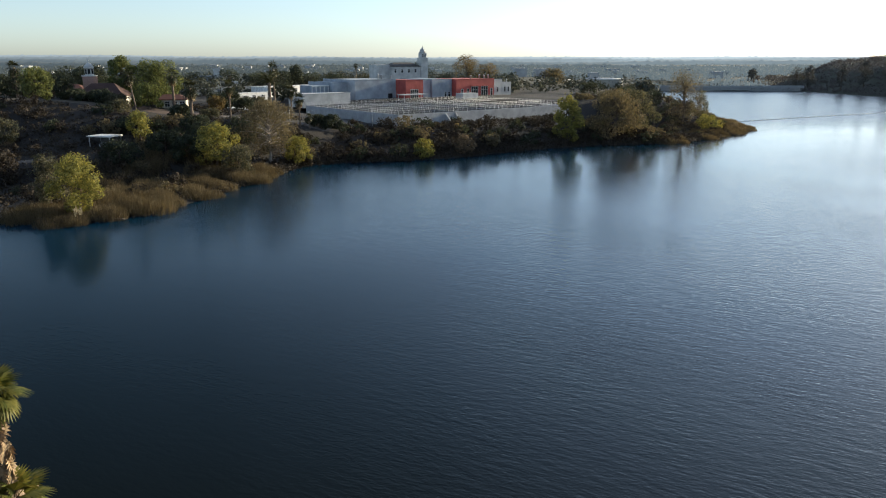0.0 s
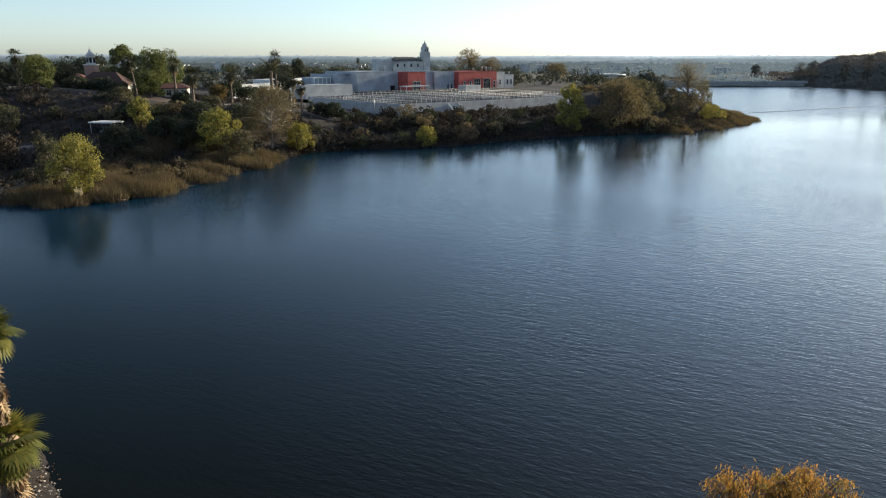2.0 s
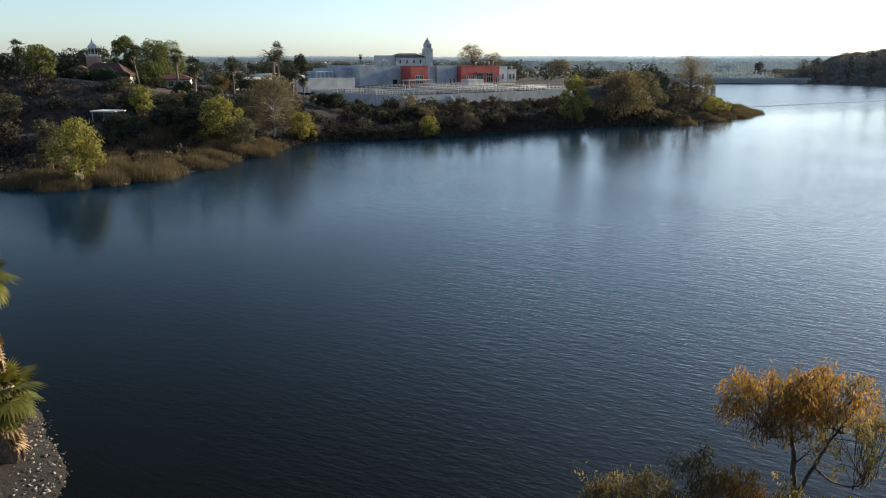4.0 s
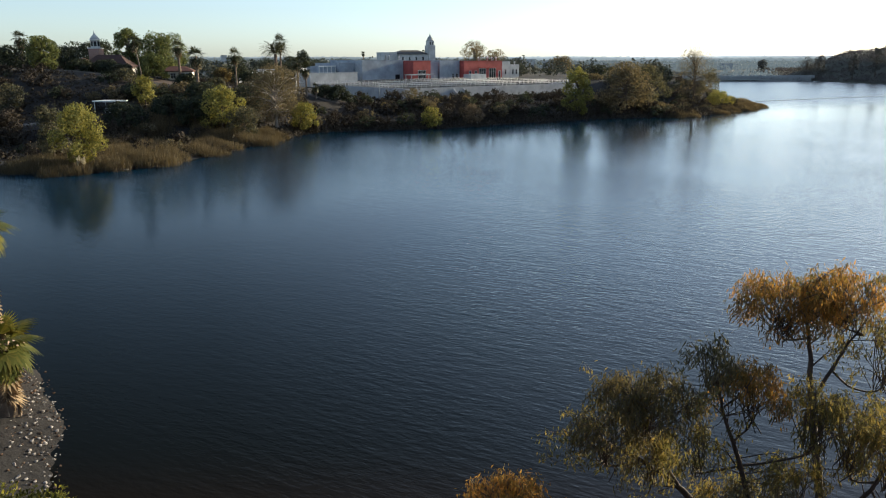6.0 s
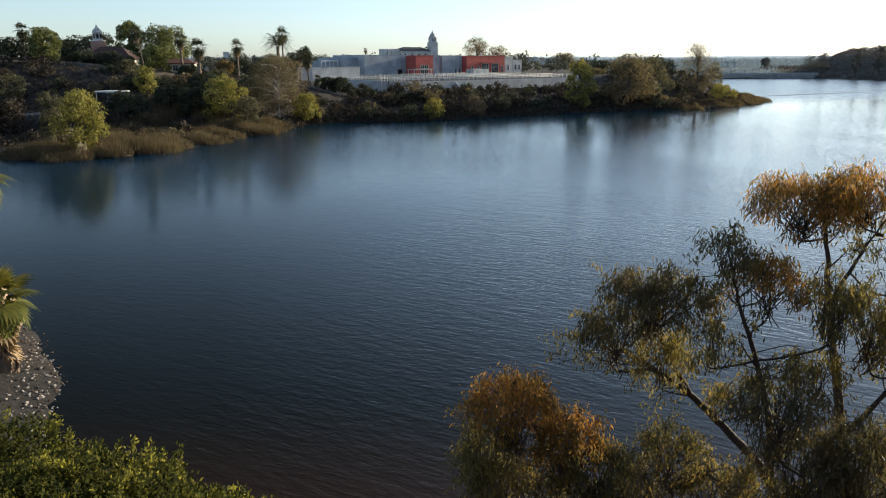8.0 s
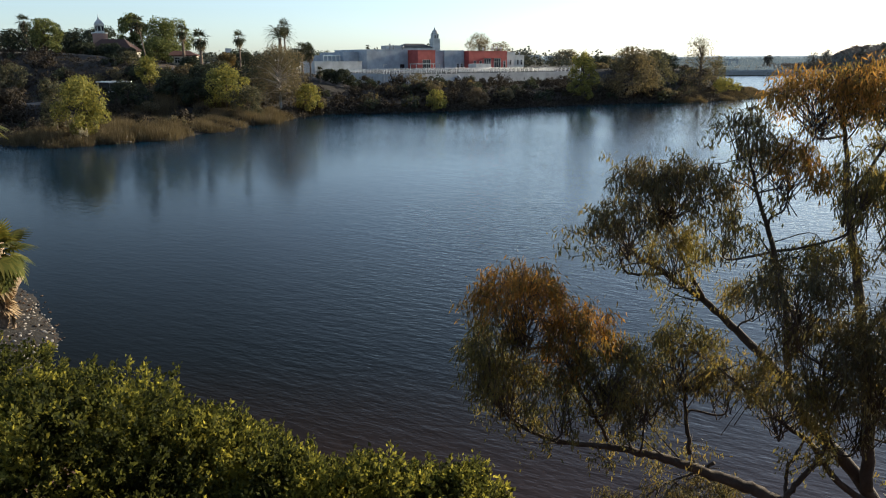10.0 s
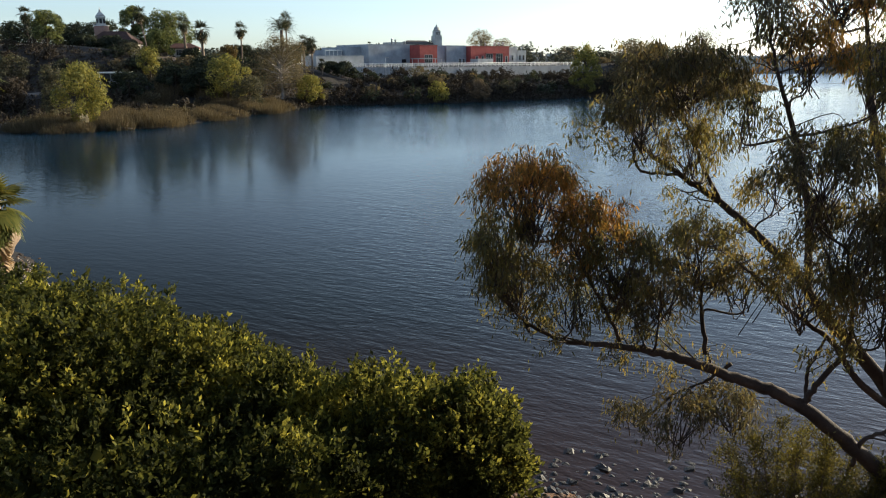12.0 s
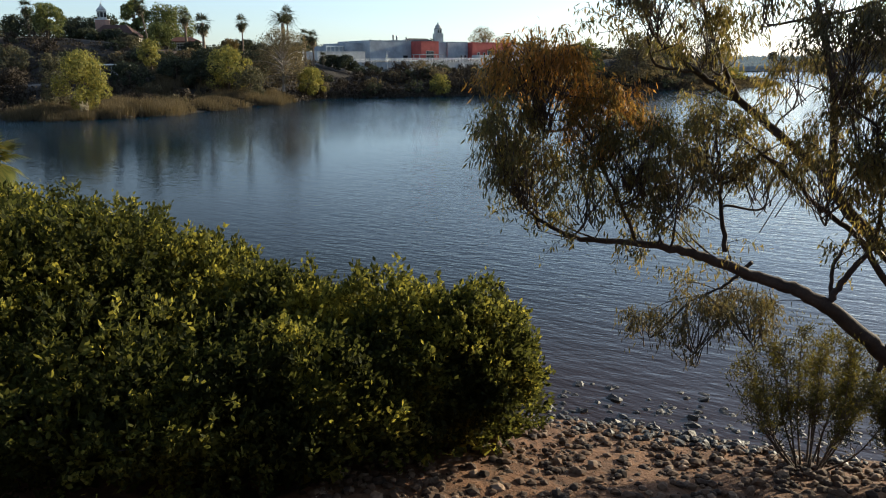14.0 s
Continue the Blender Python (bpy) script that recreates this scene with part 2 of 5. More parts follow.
def ground_material():
    m, nt, p = shader("dry_ground")
    big = noise_node(nt, 0.06, 6, 0.65)
    small = noise_node(nt, 2.2, 5, 0.7)
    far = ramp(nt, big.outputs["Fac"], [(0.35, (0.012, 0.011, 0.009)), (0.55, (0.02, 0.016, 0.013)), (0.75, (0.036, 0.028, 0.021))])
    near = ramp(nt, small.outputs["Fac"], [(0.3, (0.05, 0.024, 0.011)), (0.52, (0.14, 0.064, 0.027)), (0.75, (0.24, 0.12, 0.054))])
    geo = nt.nodes.new("ShaderNodeNewGeometry")
    sep = nt.nodes.new("ShaderNodeSeparateXYZ")
    nt.links.new(geo.outputs["Position"], sep.inputs[0])
    side = nt.nodes.new("ShaderNodeMapRange")
    side.inputs["From Min"].default_value, side.inputs["From Max"].default_value = 60, 90
    nt.links.new(sep.outputs["Y"], side.inputs["Value"])
    wild = nt.nodes.new("ShaderNodeMapRange")
    wild.inputs["From Min"].default_value, wild.inputs["From Max"].default_value = 330, 520
    nt.links.new(sep.outputs["Y"], wild.inputs["Value"])
    scrub = ramp(nt, big.outputs["Fac"], [(0.35, (0.035, 0.04, 0.025)), (0.6, (0.06, 0.06, 0.04)), (0.8, (0.10, 0.09, 0.065))])
    land_far = mixed(nt, wild.outputs[0], far.outputs["Color"], scrub.outputs["Color"])
    shore = near.outputs["Color"]
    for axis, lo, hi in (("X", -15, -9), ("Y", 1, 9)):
        dark_ground = nt.nodes.new("ShaderNodeMapRange")      # dark soil under the palms; unseen rise behind the camera darkened against bounce
        dark_ground.inputs["From Min"].default_value, dark_ground.inputs["From Max"].default_value = lo, hi
        nt.links.new(sep.outputs[axis], dark_ground.inputs["Value"])
        shore = mixed(nt, dark_ground.outputs[0], far.outputs["Color"], shore)
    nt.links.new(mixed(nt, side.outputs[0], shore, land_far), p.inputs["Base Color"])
    p.inputs["Roughness"].default_value = 0.95
    bumped(nt, p, small.outputs["Fac"], 1.0, 0.12)
    return m


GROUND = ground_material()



def gravel_material():
    m, nt, p = shader("gravel")
    geo = nt.nodes.new("ShaderNodeNewGeometry")
    r = ramp(nt, geo.outputs["Random Per Island"], [(0.0, (0.032, 0.02, 0.013)), (0.45, (0.085, 0.047, 0.026)), (0.8, (0.15, 0.088, 0.05)), (1.0, (0.30, 0.21, 0.14))])
    n = noise_node(nt, 14, 3)
    g = ramp(nt, n.outputs["Fac"], [(0.3, (0.7, 0.7, 0.7)), (0.7, (1.1, 1.1, 1.1))])
    nt.links.new(mixed(nt, 1.0, r.outputs["Color"], g.outputs["Color"], 'MULTIPLY'), p.inputs["Base Color"])
    p.inputs["Roughness"].default_value = 0.9
    return m


GRAVEL = gravel_material()
PALESTONE = surface("pale_stone", (0.22, 0.19, 0.165), (0.46, 0.42, 0.38), 2.5, 0.85, 0.4, 0.03)
TANROCK = surface("tan_rock", (0.22, 0.155, 0.105), (0.36, 0.27, 0.19), 0.9, 0.9, 0.6, 0.06)

# ---- mesh helpers ----
rng = np.random.default_rng(7)


def mesh_quads(name, V, mat, smooth=False):
    """One mesh from an (n, 4, 3) array of loose quads."""
    V = np.asarray(V, dtype=np.float32)
    n = len(V)
    me = bpy.data.meshes.new(name)
    me.vertices.add(4 * n)
    me.vertices.foreach_set("co", V.reshape(-1))
    me.loops.add(4 * n)
    me.loops.foreach_set("vertex_index", np.arange(4 * n, dtype=np.int32))
    me.polygons.add(n)
    me.polygons.foreach_set("loop_start", np.arange(0, 4 * n, 4, dtype=np.int32))
    me.update(calc_edges=True)
    me.materials.append(mat)
    return me


def mesh_data(name, verts, faces, mat, smooth=True):
    me = bpy.data.meshes.new(name)
    me.from_pydata([tuple(v) for v in verts], [], faces)
    me.update()
    if smooth:
        me.polygons.foreach_set("use_smooth", [True] * len(me.polygons))
    me.materials.append(mat)
    return me


def part(name, me, parent, label=""):
    ob = new(name, me)
    ob.parent = parent
    if label:
        tagged(ob, label)
    return ob


def thing(name, label, category, x=0.0, y=0.0, z=0.0, turn=0.0, group="", kind=""):
    ob = new(name)
    ob.matrix_world = pose(x, y, z, 0, 0, turn)
    return tagged(ob, label, category, group, kind)


def unit(v):
    return v / (np.linalg.norm(v, axis=-1, keepdims=True) + 1e-9)


def curve_points(pts, per=6):
    """A smooth line through pts (x, y, z, radius)."""
    p = np.array(pts, float)
    p = np.vstack([2 * p[0] - p[1], p, 2 * p[-1] - p[-2]])
    out = []
    for i in range(1, len(p) - 2):
        for k in range(per):
            t = k / per
            out.append(0.5 * (2 * p[i] + (p[i + 1] - p[i - 1]) * t + (2 * p[i - 1] - 5 * p[i] + 4 * p[i + 1] - p[i + 2]) * t * t
                              + (3 * p[i] - p[i - 1] - 3 * p[i + 1] + p[i + 2]) * t ** 3))
    out.append(p[-2])
    return np.array(out)


def tube_into(verts, faces, line, sides=8, lumps=0.0):
    """Adds a tapered tube along line (n, 4) to verts and faces."""
    c, r = line[:, :3], np.maximum(line[:, 3], 0.003)
    d = unit(np.gradient(c, axis=0))
    ref = np.array([0.31, 0.17, 0.93]) if abs(d[0][2]) < 0.8 else np.array([1.0, 0.1, 0.0])
    a = unit(np.cross(d, ref))
    b = np.cross(d, a)
    start = len(verts)
    ang = np.linspace(0, 2 * np.pi, sides, endpoint=False)
    for i in range(len(c)):
        rr = r[i] * (1 + lumps * rng.uniform(-1, 1, sides))
        ring = c[i] + (np.cos(ang) * rr)[:, None] * a[i] + (np.sin(ang) * rr)[:, None] * b[i]
        verts.extend(ring.tolist())
    for i in range(len(c) - 1):
        for k in range(sides):
            k2 = (k + 1) % sides
            faces.append((start + i * sides + k, start + i * sides + k2, start + (i + 1) * sides + k2, start + (i + 1) * sides + k))
    faces.append(tuple(range(start + sides - 1, start - 1, -1)))
    faces.append(tuple(range(start + (len(c) - 1) * sides, start + len(c) * sides)))


def tube_mesh(name, lines, mat, sides=8, lumps=0.05):
    v, f = [], []
    for l in lines:
        tube_into(v, f, np.asarray(l, float), sides, lumps)
    return mesh_data(name, v, f, mat)


def leaf_quads(base, way, length, width):
    """Pointed leaves from base along way."""
    way = unit(way)
    side = unit(np.cross(way, rng.normal(size=way.shape)))
    L, W = length[:, None], width[:, None]
    mid = base + way * L * 0.45
    return np.stack([base, mid + side * W / 2, base + way * L, mid - side * W / 2], axis=1)


def clump_leaves(c, r, n, size, hang=0.0, shell=0.7, slim=0.55):
    """n leaves on the uneven skin of an ellipsoid of radii r round c, lying roughly along it."""
    u = unit(rng.normal(size=(n, 3)))
    rad = shell + (1 - shell) * rng.random(n) ** 0.5
    rad *= 1 + 0.07 * rng.normal(size=n)
    p = np.asarray(c) + u * rad[:, None] * np.asarray(r)
    nor = unit(u + 0.45 * rng.normal(size=(n, 3)))
    way = unit(np.cross(nor, rng.normal(size=(n, 3))) + np.array([0, 0, -hang]))
    side = unit(np.cross(nor, way))
    s = (size * rng.uniform(0.6, 1.35, n))[:, None]
    p = p - way * s * 0.5
    mid = p + way * s * 0.45
    return np.stack([p, mid + side * s * slim / 2, p + way * s, mid - side * s * slim / 2], axis=1)


def box_into(bm, x0, x1, y0, y1, z0, z1, bevel=0.0):
    m = Matrix.LocRotScale(((x0 + x1) / 2, (y0 + y1) / 2, (z0 + z1) / 2), None, (x1 - x0, y1 - y0, z1 - z0))
    made = bmesh.ops.create_cube(bm, size=1, matrix=m)
    if bevel:
        es = list({e for v in made["verts"] for e in v.link_edges})
        bmesh.ops.bevel(bm, geom=es, offset=bevel, segments=2, affect='EDGES')


def bm_mesh(name, bm, mat, smooth=False):
    me = bpy.data.meshes.new(name)
    bm.to_mesh(me)
    bm.free()
    me.materials.append(mat)
    if smooth:
        me.polygons.foreach_set("use_smooth", [True] * len(me.polygons))
    return me


def box(name, parent, mat, x0, x1, y0, y1, z0, z1, bevel=0.0, label=""):
    bm = bmesh.new()
    box_into(bm, x0, x1, y0, y1, z0, z1, bevel)
    return part(name, bm_mesh(name, bm, mat), parent, label)


def lathe(name, profile, mat, sides=24):
    """A body turned round z: profile of (radius, height)."""
    v, f = [], []
    for r, z in profile:
        for k in range(sides):
            a = 2 * math.pi * k / sides
            v.append((r * math.cos(a), r * math.sin(a), z))
    for i in range(len(profile) - 1):
        for k in range(sides):
            k2 = (k + 1) % sides
            f.append((i * sides + k, i * sides + k2, (i + 1) * sides + k2, (i + 1) * sides + k))
    f.append(tuple(range(sides - 1, -1, -1)))
    f.append(tuple(range((len(profile) - 1) * sides, len(profile) * sides)))
    return mesh_data(name, v, f, mat)


# ---- the lie of the land ----
LAKE = [(-170, 80), (-80, 72), (-40, 55), (-23, 42), (-18.2, 35), (-15.7, 29), (-11, 24.0), (-4, 21.1), (1.5, 19.3), (5, 18.25), (9.4, 17.3),
        (18, 16.6), (40, 12), (200, -10), (520, -20), (520, 380), (310, 450), (290, 479), (275, 562), (210, 568), (140, 574), (118, 440),
        (114, 325), (118, 285), (110, 261), (98, 247), (74, 224), (62, 222.5), (50, 221), (38.6, 215.5), (28, 210), (16.3, 202), (5.3, 193), (-9, 188),
        (-20.2, 186), (-28, 182), (-31.5, 178), (-36, 160), (-40, 144), (-46, 124), (-58, 116), (-66, 118), (-80, 127), (-170, 132)]


def ss(a, b, x):
    t = np.clip((np.asarray(x, float) - a) / (b - a), 0, 1)
    return t * t * (3 - 2 * t)


def shore_distance(x, y):
    """Metres to the waterline, negative on the lake."""
    x, y = np.asarray(x, float), np.asarray(y, float)
    best, inside = np.full(x.shape, 1e9), np.zeros(x.shape, bool)
    for (ax, ay), (bx, by) in zip(LAKE, LAKE[1:] + LAKE[:1]):
        ex, ey = bx - ax, by - ay
        t = np.clip(((x - ax) * ex + (y - ay) * ey) / (ex * ex + ey * ey), 0, 1)
        best = np.minimum(best, np.hypot(x - ax - t * ex, y - ay - t * ey))
        with np.errstate(divide='ignore', invalid='ignore'):
            inside ^= ((ay > y) != (by > y)) & (x < ex * (y - ay) / (ey if ey else 1e-9) + ax)
    return np.where(inside, -best, best)


def wobble(x, y, s, seed=0.0):
    return (np.sin(x / s + 1.3 * seed) * np.cos(y / s * 1.17 + seed) + 0.5 * np.sin(x / s * 2.3 + y / s * 1.9 + seed)) / 1.5


def land(x, y):
    x, y = np.asarray(x, float), np.asarray(y, float)
    d = shore_distance(x, y) + 0.35 * wobble(x, y, 1.7)
    # the steep unseen rise behind the camera is added to shade the shrubs
    near = 3.8 * (1 - np.exp(-np.maximum(d, 0) / 16)) + 38 * ss(1, -44, y)
    k = 1 - ss(40, 66, x)
    shelf = ss(170, 152, y) * ss(-30, -38, x)      # the reeds stand on a low flat
    bank = 0.9 * ss(0, 3, d) * (1 - 0.6 * shelf) + 4.0 * k * (ss(2, 24, d) * (1 - shelf) + ss(20, 42, d) * shelf)
    # the slope above the reeds climbs to a terrace that falls away towards the basins
    crest = np.interp(x, (-120, -97, -84, -71, -51, -35, -22), (10.2, 9.7, 8.2, 6.1, 4.9, 3.3, 0.0))
    hill = crest * ss(166, 200, y) * ss(4, 26, d) * (1 - ss(228, 266, y))
    flat = 9.0 * ss(262, 300, y) * (1 - ss(92, 118, x))
    beyond = 6.0 * ss(574, 640, y)
    side = x / np.maximum(y, 60)
    knoll = (14 * ss(0.475, 0.54, side) + 7 * ss(0.53, 0.66, side)) * ss(0, 60, d) * ss(300, 420, y) * (1 - ss(640, 860, y))
    far = np.maximum.reduce([bank + hill, flat, beyond]) + knoll + 0.35 * wobble(x, y, 9) * ss(4, 20, d)
    up = np.where(y < 98, near, far)
    return np.where(d < 0, np.maximum(0.3 * d, -3.0), 0.02 + up)


def on_land(x, y):
    return float(land(np.array([x]), np.array([y]))[0])


def build_ground():
    xs = np.concatenate([-np.geomspace(4600, 190, 18), np.arange(-165, -34, 2.5), np.arange(-34, 22, 0.6), np.arange(22, 165, 2.5),
                         np.arange(165, 520, 9), np.geomspace(530, 4600, 18)])
    ys = np.concatenate([np.arange(-420, 0, 35), np.arange(0, 46, 0.6), np.arange(46, 345, 2.5), np.arange(345, 720, 8), np.geomspace(730, 4850, 36)])
    X, Y = np.meshgrid(xs, ys)
    Zs = land(X, Y) + 0.03 * rng.normal(size=X.shape) * (Y < 46)
    nx, ny = len(xs), len(ys)
    me = bpy.data.meshes.new("ground")
    me.vertices.add(nx * ny)
    me.vertices.foreach_set("co", np.stack([X, Y, Zs], -1).astype(np.float32).reshape(-1))
    i = (np.arange(ny - 1)[:, None] * nx + np.arange(nx - 1)[None, :]).reshape(-1)
    q = np.stack([i, i + 1, i + nx + 1, i + nx], -1).astype(np.int32)
    me.loops.add(q.size)
    me.loops.foreach_set("vertex_index", q.reshape(-1))
    me.polygons.add(len(q))
    me.polygons.foreach_set("loop_start", np.arange(0, q.size, 4, dtype=np.int32))
    me.polygons.foreach_set("use_smooth", [True] * len(q))
    me.update(calc_edges=True)
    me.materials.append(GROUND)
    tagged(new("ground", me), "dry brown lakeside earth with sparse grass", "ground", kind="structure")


build_ground()
bm = bmesh.new()
bmesh.ops.create_grid(bm, x_segments=8, y_segments=8, size=0.5, matrix=Matrix.LocRotScale((170, 285, 0), None, (720, 640, 1)))
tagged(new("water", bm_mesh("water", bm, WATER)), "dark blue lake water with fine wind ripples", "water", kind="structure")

# ---- the water works on the far shore ----
PLANT = (-10.0, 230.0, 0.0)
PLANT_TURN = 36.6      # its long side against +x


def rail(name, parent, u0, v0, u1, v1, z, label="white metal guard rail"):
    """Posts and two bars from one corner to the next."""
    n = max(2, int(math.hypot(u1 - u0, v1 - v0) / 1.9))
    r = part(name, tube_mesh("bars", [[(u0, v0, z + h, 0.03), (u1, v1, z + h, 0.03)] for h in (0.55, 1.1)], WHITE, 6, 0), parent, label)
    me = bpy.data.meshes.get("rail_post") or lathe("rail_post", [(0.08, 0), (0.055, 0.03), (0.055, 1.14), (0.03, 1.18)], WHITE, 6)
    for i in range(n + 1):
        post = part("post", me, r)
        post.location = (u0 + (u1 - u0) * i / n, v0 + (v1 - v0) * i / n, z)
    return r


def build_basin():
    b = thing("settling_basin", "raised pale concrete settling basins with white guard rails", "water basin", *PLANT, PLANT_TURN)
    z = 8.4
    # outer walls, butted end to end
    box("front_wall", b, CONCRETE, 0, 76, 0, 0.6, 2.0, z, 0.05)
    box("side_wall", b, CONCRETE, 0, 0.6, 0.6, 60, 2.0, z, 0.05)
    box("back_wall", b, STAINED_DARK, 0.6, 76, 59.4, 60, 5.0, z, 0.05)
    box("end_wall", b, CONCRETE, 75.4, 76, 0.6, 59.4, 2.0, z, 0.05)
    box("basin_floor", b, DARKROOF, 0.6, 44, 0.6, 59.4, 5.0, z - 2.2, label="dark drained basin floor")
    box("basin_floor", b, DARKROOF, 44, 75.4, 34, 59.4, 5.0, z - 2.2, label="dark drained basin floor")
    box("basin_water", b, GLASS, 44, 75.4, 0.6, 34, 5.0, z - 1.7, label="still dark basin water")
    for v in (15, 33, 47):
        box("walkway", b, STAINED_DARK, 0.6, 75.4, v, v + 1.6, 5.6, z - 0.02, 0.04)
    for u in (24, 44, 60):
        box("cross_wall", b, STAINED_DARK, u, u + 1.4, 0.6, 59.4, 5.6, z - 0.06, 0.04)
    for v in (0.3, 15.1, 16.4, 33.1, 34.4, 47.2, 59.7):
        rail("guard_rail", b, 0.3, v, 75.7, v, z)
    for u in (0.3, 44.2, 75.7):
        rail("guard_rail", b, u, 0.3, u, 59.7, z)
    # slanting buttress walls at the foot of the front wall
    for u in (18, 22):
        bm = bmesh.new()
        box_into(bm, u, u + 0.5, -5, 0, 2, z - 0.4)
        for vert in bm.verts:
            if vert.co.y < -4 and vert.co.z > 5:
                vert.co.z = 4.2
        part("buttress", bm_mesh("buttress", bm, CONCRETE), b)
    box("gate_house", b, LIGHTWALL, 66, 74, 50, 55, z, z + 2.6, 0.05)
    box("canopy", b, CONCRETE, 38, 50, 52, 57, z + 2.6, z + 2.9, 0.03)
    for u in (38.5, 49.5):
        for v in (52.5, 56.5):
            box("canopy_post", b, METAL, u - 0.1, u + 0.1, v - 0.1, v + 0.1, z, z + 2.6)


build_basin()


def window(parent, u0, u1, v, z0, z1, bars=1, mat=None):
    """A framed window let into a wall that faces -v."""
    w = box("window", parent, GLASS, u0, u1, v - 0.02, v + 0.1, z0, z1)
    bm = bmesh.new()
    f = 0.14
    box_into(bm, u0 - f, u0, v - 0.12, v + 0.05, z0 - f, z1 + f)
    box_into(bm, u1, u1 + f, v - 0.12, v + 0.05, z0 - f, z1 + f)
    box_into(bm, u0, u1, v - 0.12, v + 0.05, z1, z1 + f)
    box_into(bm, u0, u1, v - 0.12, v + 0.05, z0 - f, z0)
    for i in range(1, bars + 1):
        u = u0 + (u1 - u0) * i / (bars + 1)
        box_into(bm, u - 0.05, u + 0.05, v - 0.09, v - 0.03, z0, z1)
    box_into(bm, u0, u1, v - 0.085, v - 0.035, z0 + (z1 - z0) * 0.62, z0 + (z1 - z0) * 0.62 + 0.1)
    part("window_frame", bm_mesh("window_frame", bm, mat or LIGHTWALL), w)
    return w


def build_works():
    b = thing("filter_building", "grey and red stucco water works building with flat roofs", "industrial building", *PLANT, PLANT_TURN)
    z = 8.3

    def block(name, mat, u0, u1, v0, v1, top, label=""):
        w = box(name, b, mat, u0, u1, v0, v1, z - 1, top, 0.04, label)
        bm = bmesh.new()      # parapet cap
        box_into(bm, u0 - 0.1, u1 + 0.1, v0 - 0.1, v0 + 0.3, top, top + 0.18)
        box_into(bm, u0 - 0.1, u0 + 0.3, v0 + 0.3, v1, top, top + 0.18)
        part("parapet", bm_mesh("parapet", bm, mat), w)
        return w

    block("wall", LIGHTWALL, 0, 20, 62, 74, 12.2, "low pale wall")
    block("wall", GREYWALL, 27, 46.5, 70, 96, 16.6)
    block("wall", GREYWALL, 20, 27, 76, 96, 15.6)
    block("wall", REDWALL, 46.6, 55.2, 63, 82, 16.3, "brick-red stucco block")
    block("wall", GREYWALL, 55.3, 62.0, 67, 90, 15.9)
    block("wall", GREYWALL, 62.1, 72.6, 66, 90, 16.3)
    block("wall", REDWALL, 72.7, 94, 63, 84, 16.1, "brick-red stucco block")
    block("wall", LIGHTWALL, 94.1, 99.6, 64, 84, 15.7)
    block("wall", LIGHTWALL, 99.7, 105, 64, 82, 14.4)
    for u in (49.0, 50.9):
        window(b, u, u + 1.7, 63, 9.2, 12.6)
    for u in (81.0, 86.6):
        window(b, u, u + 3.6, 63, 9.2, 13.0, 2)
    for u in (75.4, 78.6, 92.0):
        window(b, u, u + 1.0, 63, 9.2, 12.0, 0)
    for u in (96.5, 100.8, 103.0):
        window(b, u, u + 0.9, 64, 10.4, 12.4, 0)
    for u in (68.6, 70.6):
        window(b, u, u + 1.0, 66, 9.0, 11.0, 0)
    box("cornice", b, REDWALL, 80.4, 91.2, 62.5, 62.95, 13.2, 13.6, 0.03)
    box("door", b, GLASS, 42.5, 44.6, 69.9, 70.2, 8.0, 11.0, label="dark doorway")
    for u, h in ((38.5, 2.6), (40.2, 2.2), (44.8, 1.7), (83, 1.2), (88, 1.6), (90.5, 1.4), (93, 1.5), (104, 1.2)):
        part("roof_pipe", lathe("roof_pipe", [(0.28, 0), (0.28, h), (0.4, h), (0.4, h + 0.3), (0.1, h + 0.5)], METAL, 10), b).location = (u, 71 if u < 60 else 66, 14.2 if u > 100 else 16.0)
    # louvred plant enclosure
    e = box("enclosure", b, GREYWALL, 12, 19.5, 78, 88, z, 14.6, 0.04)
    bm = bmesh.new()
    for i in range(5):
        u = 12 + i * 1.8
        box_into(bm, u, u + 0.3, 77.7, 78, z, 14.6)
    box_into(bm, 12, 19.5, 77.6, 77.95, 14.3, 14.7)
    part("frame", bm_mesh("frame", bm, WHITE), e)


build_works()


def gable_house(name, label, x, y, z, turn, w, d, h, rise, wall_mat, roof_mat, windows=3):
    b = thing(name, label, "house", x, y, z, turn)
    box("wall", b, wall_mat, -w / 2, w / 2, -d / 2, d / 2, -2, h, 0.03)
    o = 0.5
    v = [(-w / 2 - o, -d / 2 - o, h), (w / 2 + o, -d / 2 - o, h), (w / 2 + o, d / 2 + o, h), (-w / 2 - o, d / 2 + o, h),
         (-w / 2 + d / 3, 0, h + rise), (w / 2 - d / 3, 0, h + rise)]
    v += [(a, c, e - 0.25) for a, c, e in v[:4]]
    f = [(0, 1, 5, 4), (1, 2, 5), (2, 3, 4, 5), (3, 0, 4), (6, 7, 1, 0), (7, 8, 2, 1), (8, 9, 3, 2), (9, 6, 0, 3), (9, 8, 7, 6)]
    part("roof", mesh_data("roof", v, f, roof_mat, False), b)
    for i in range(windows):
        u = -w / 2 + w * (i + 0.5) / windows
        window(b, u - 0.6, u + 0.6, -d / 2, h - 2.0, h - 0.7, 1)
    return b


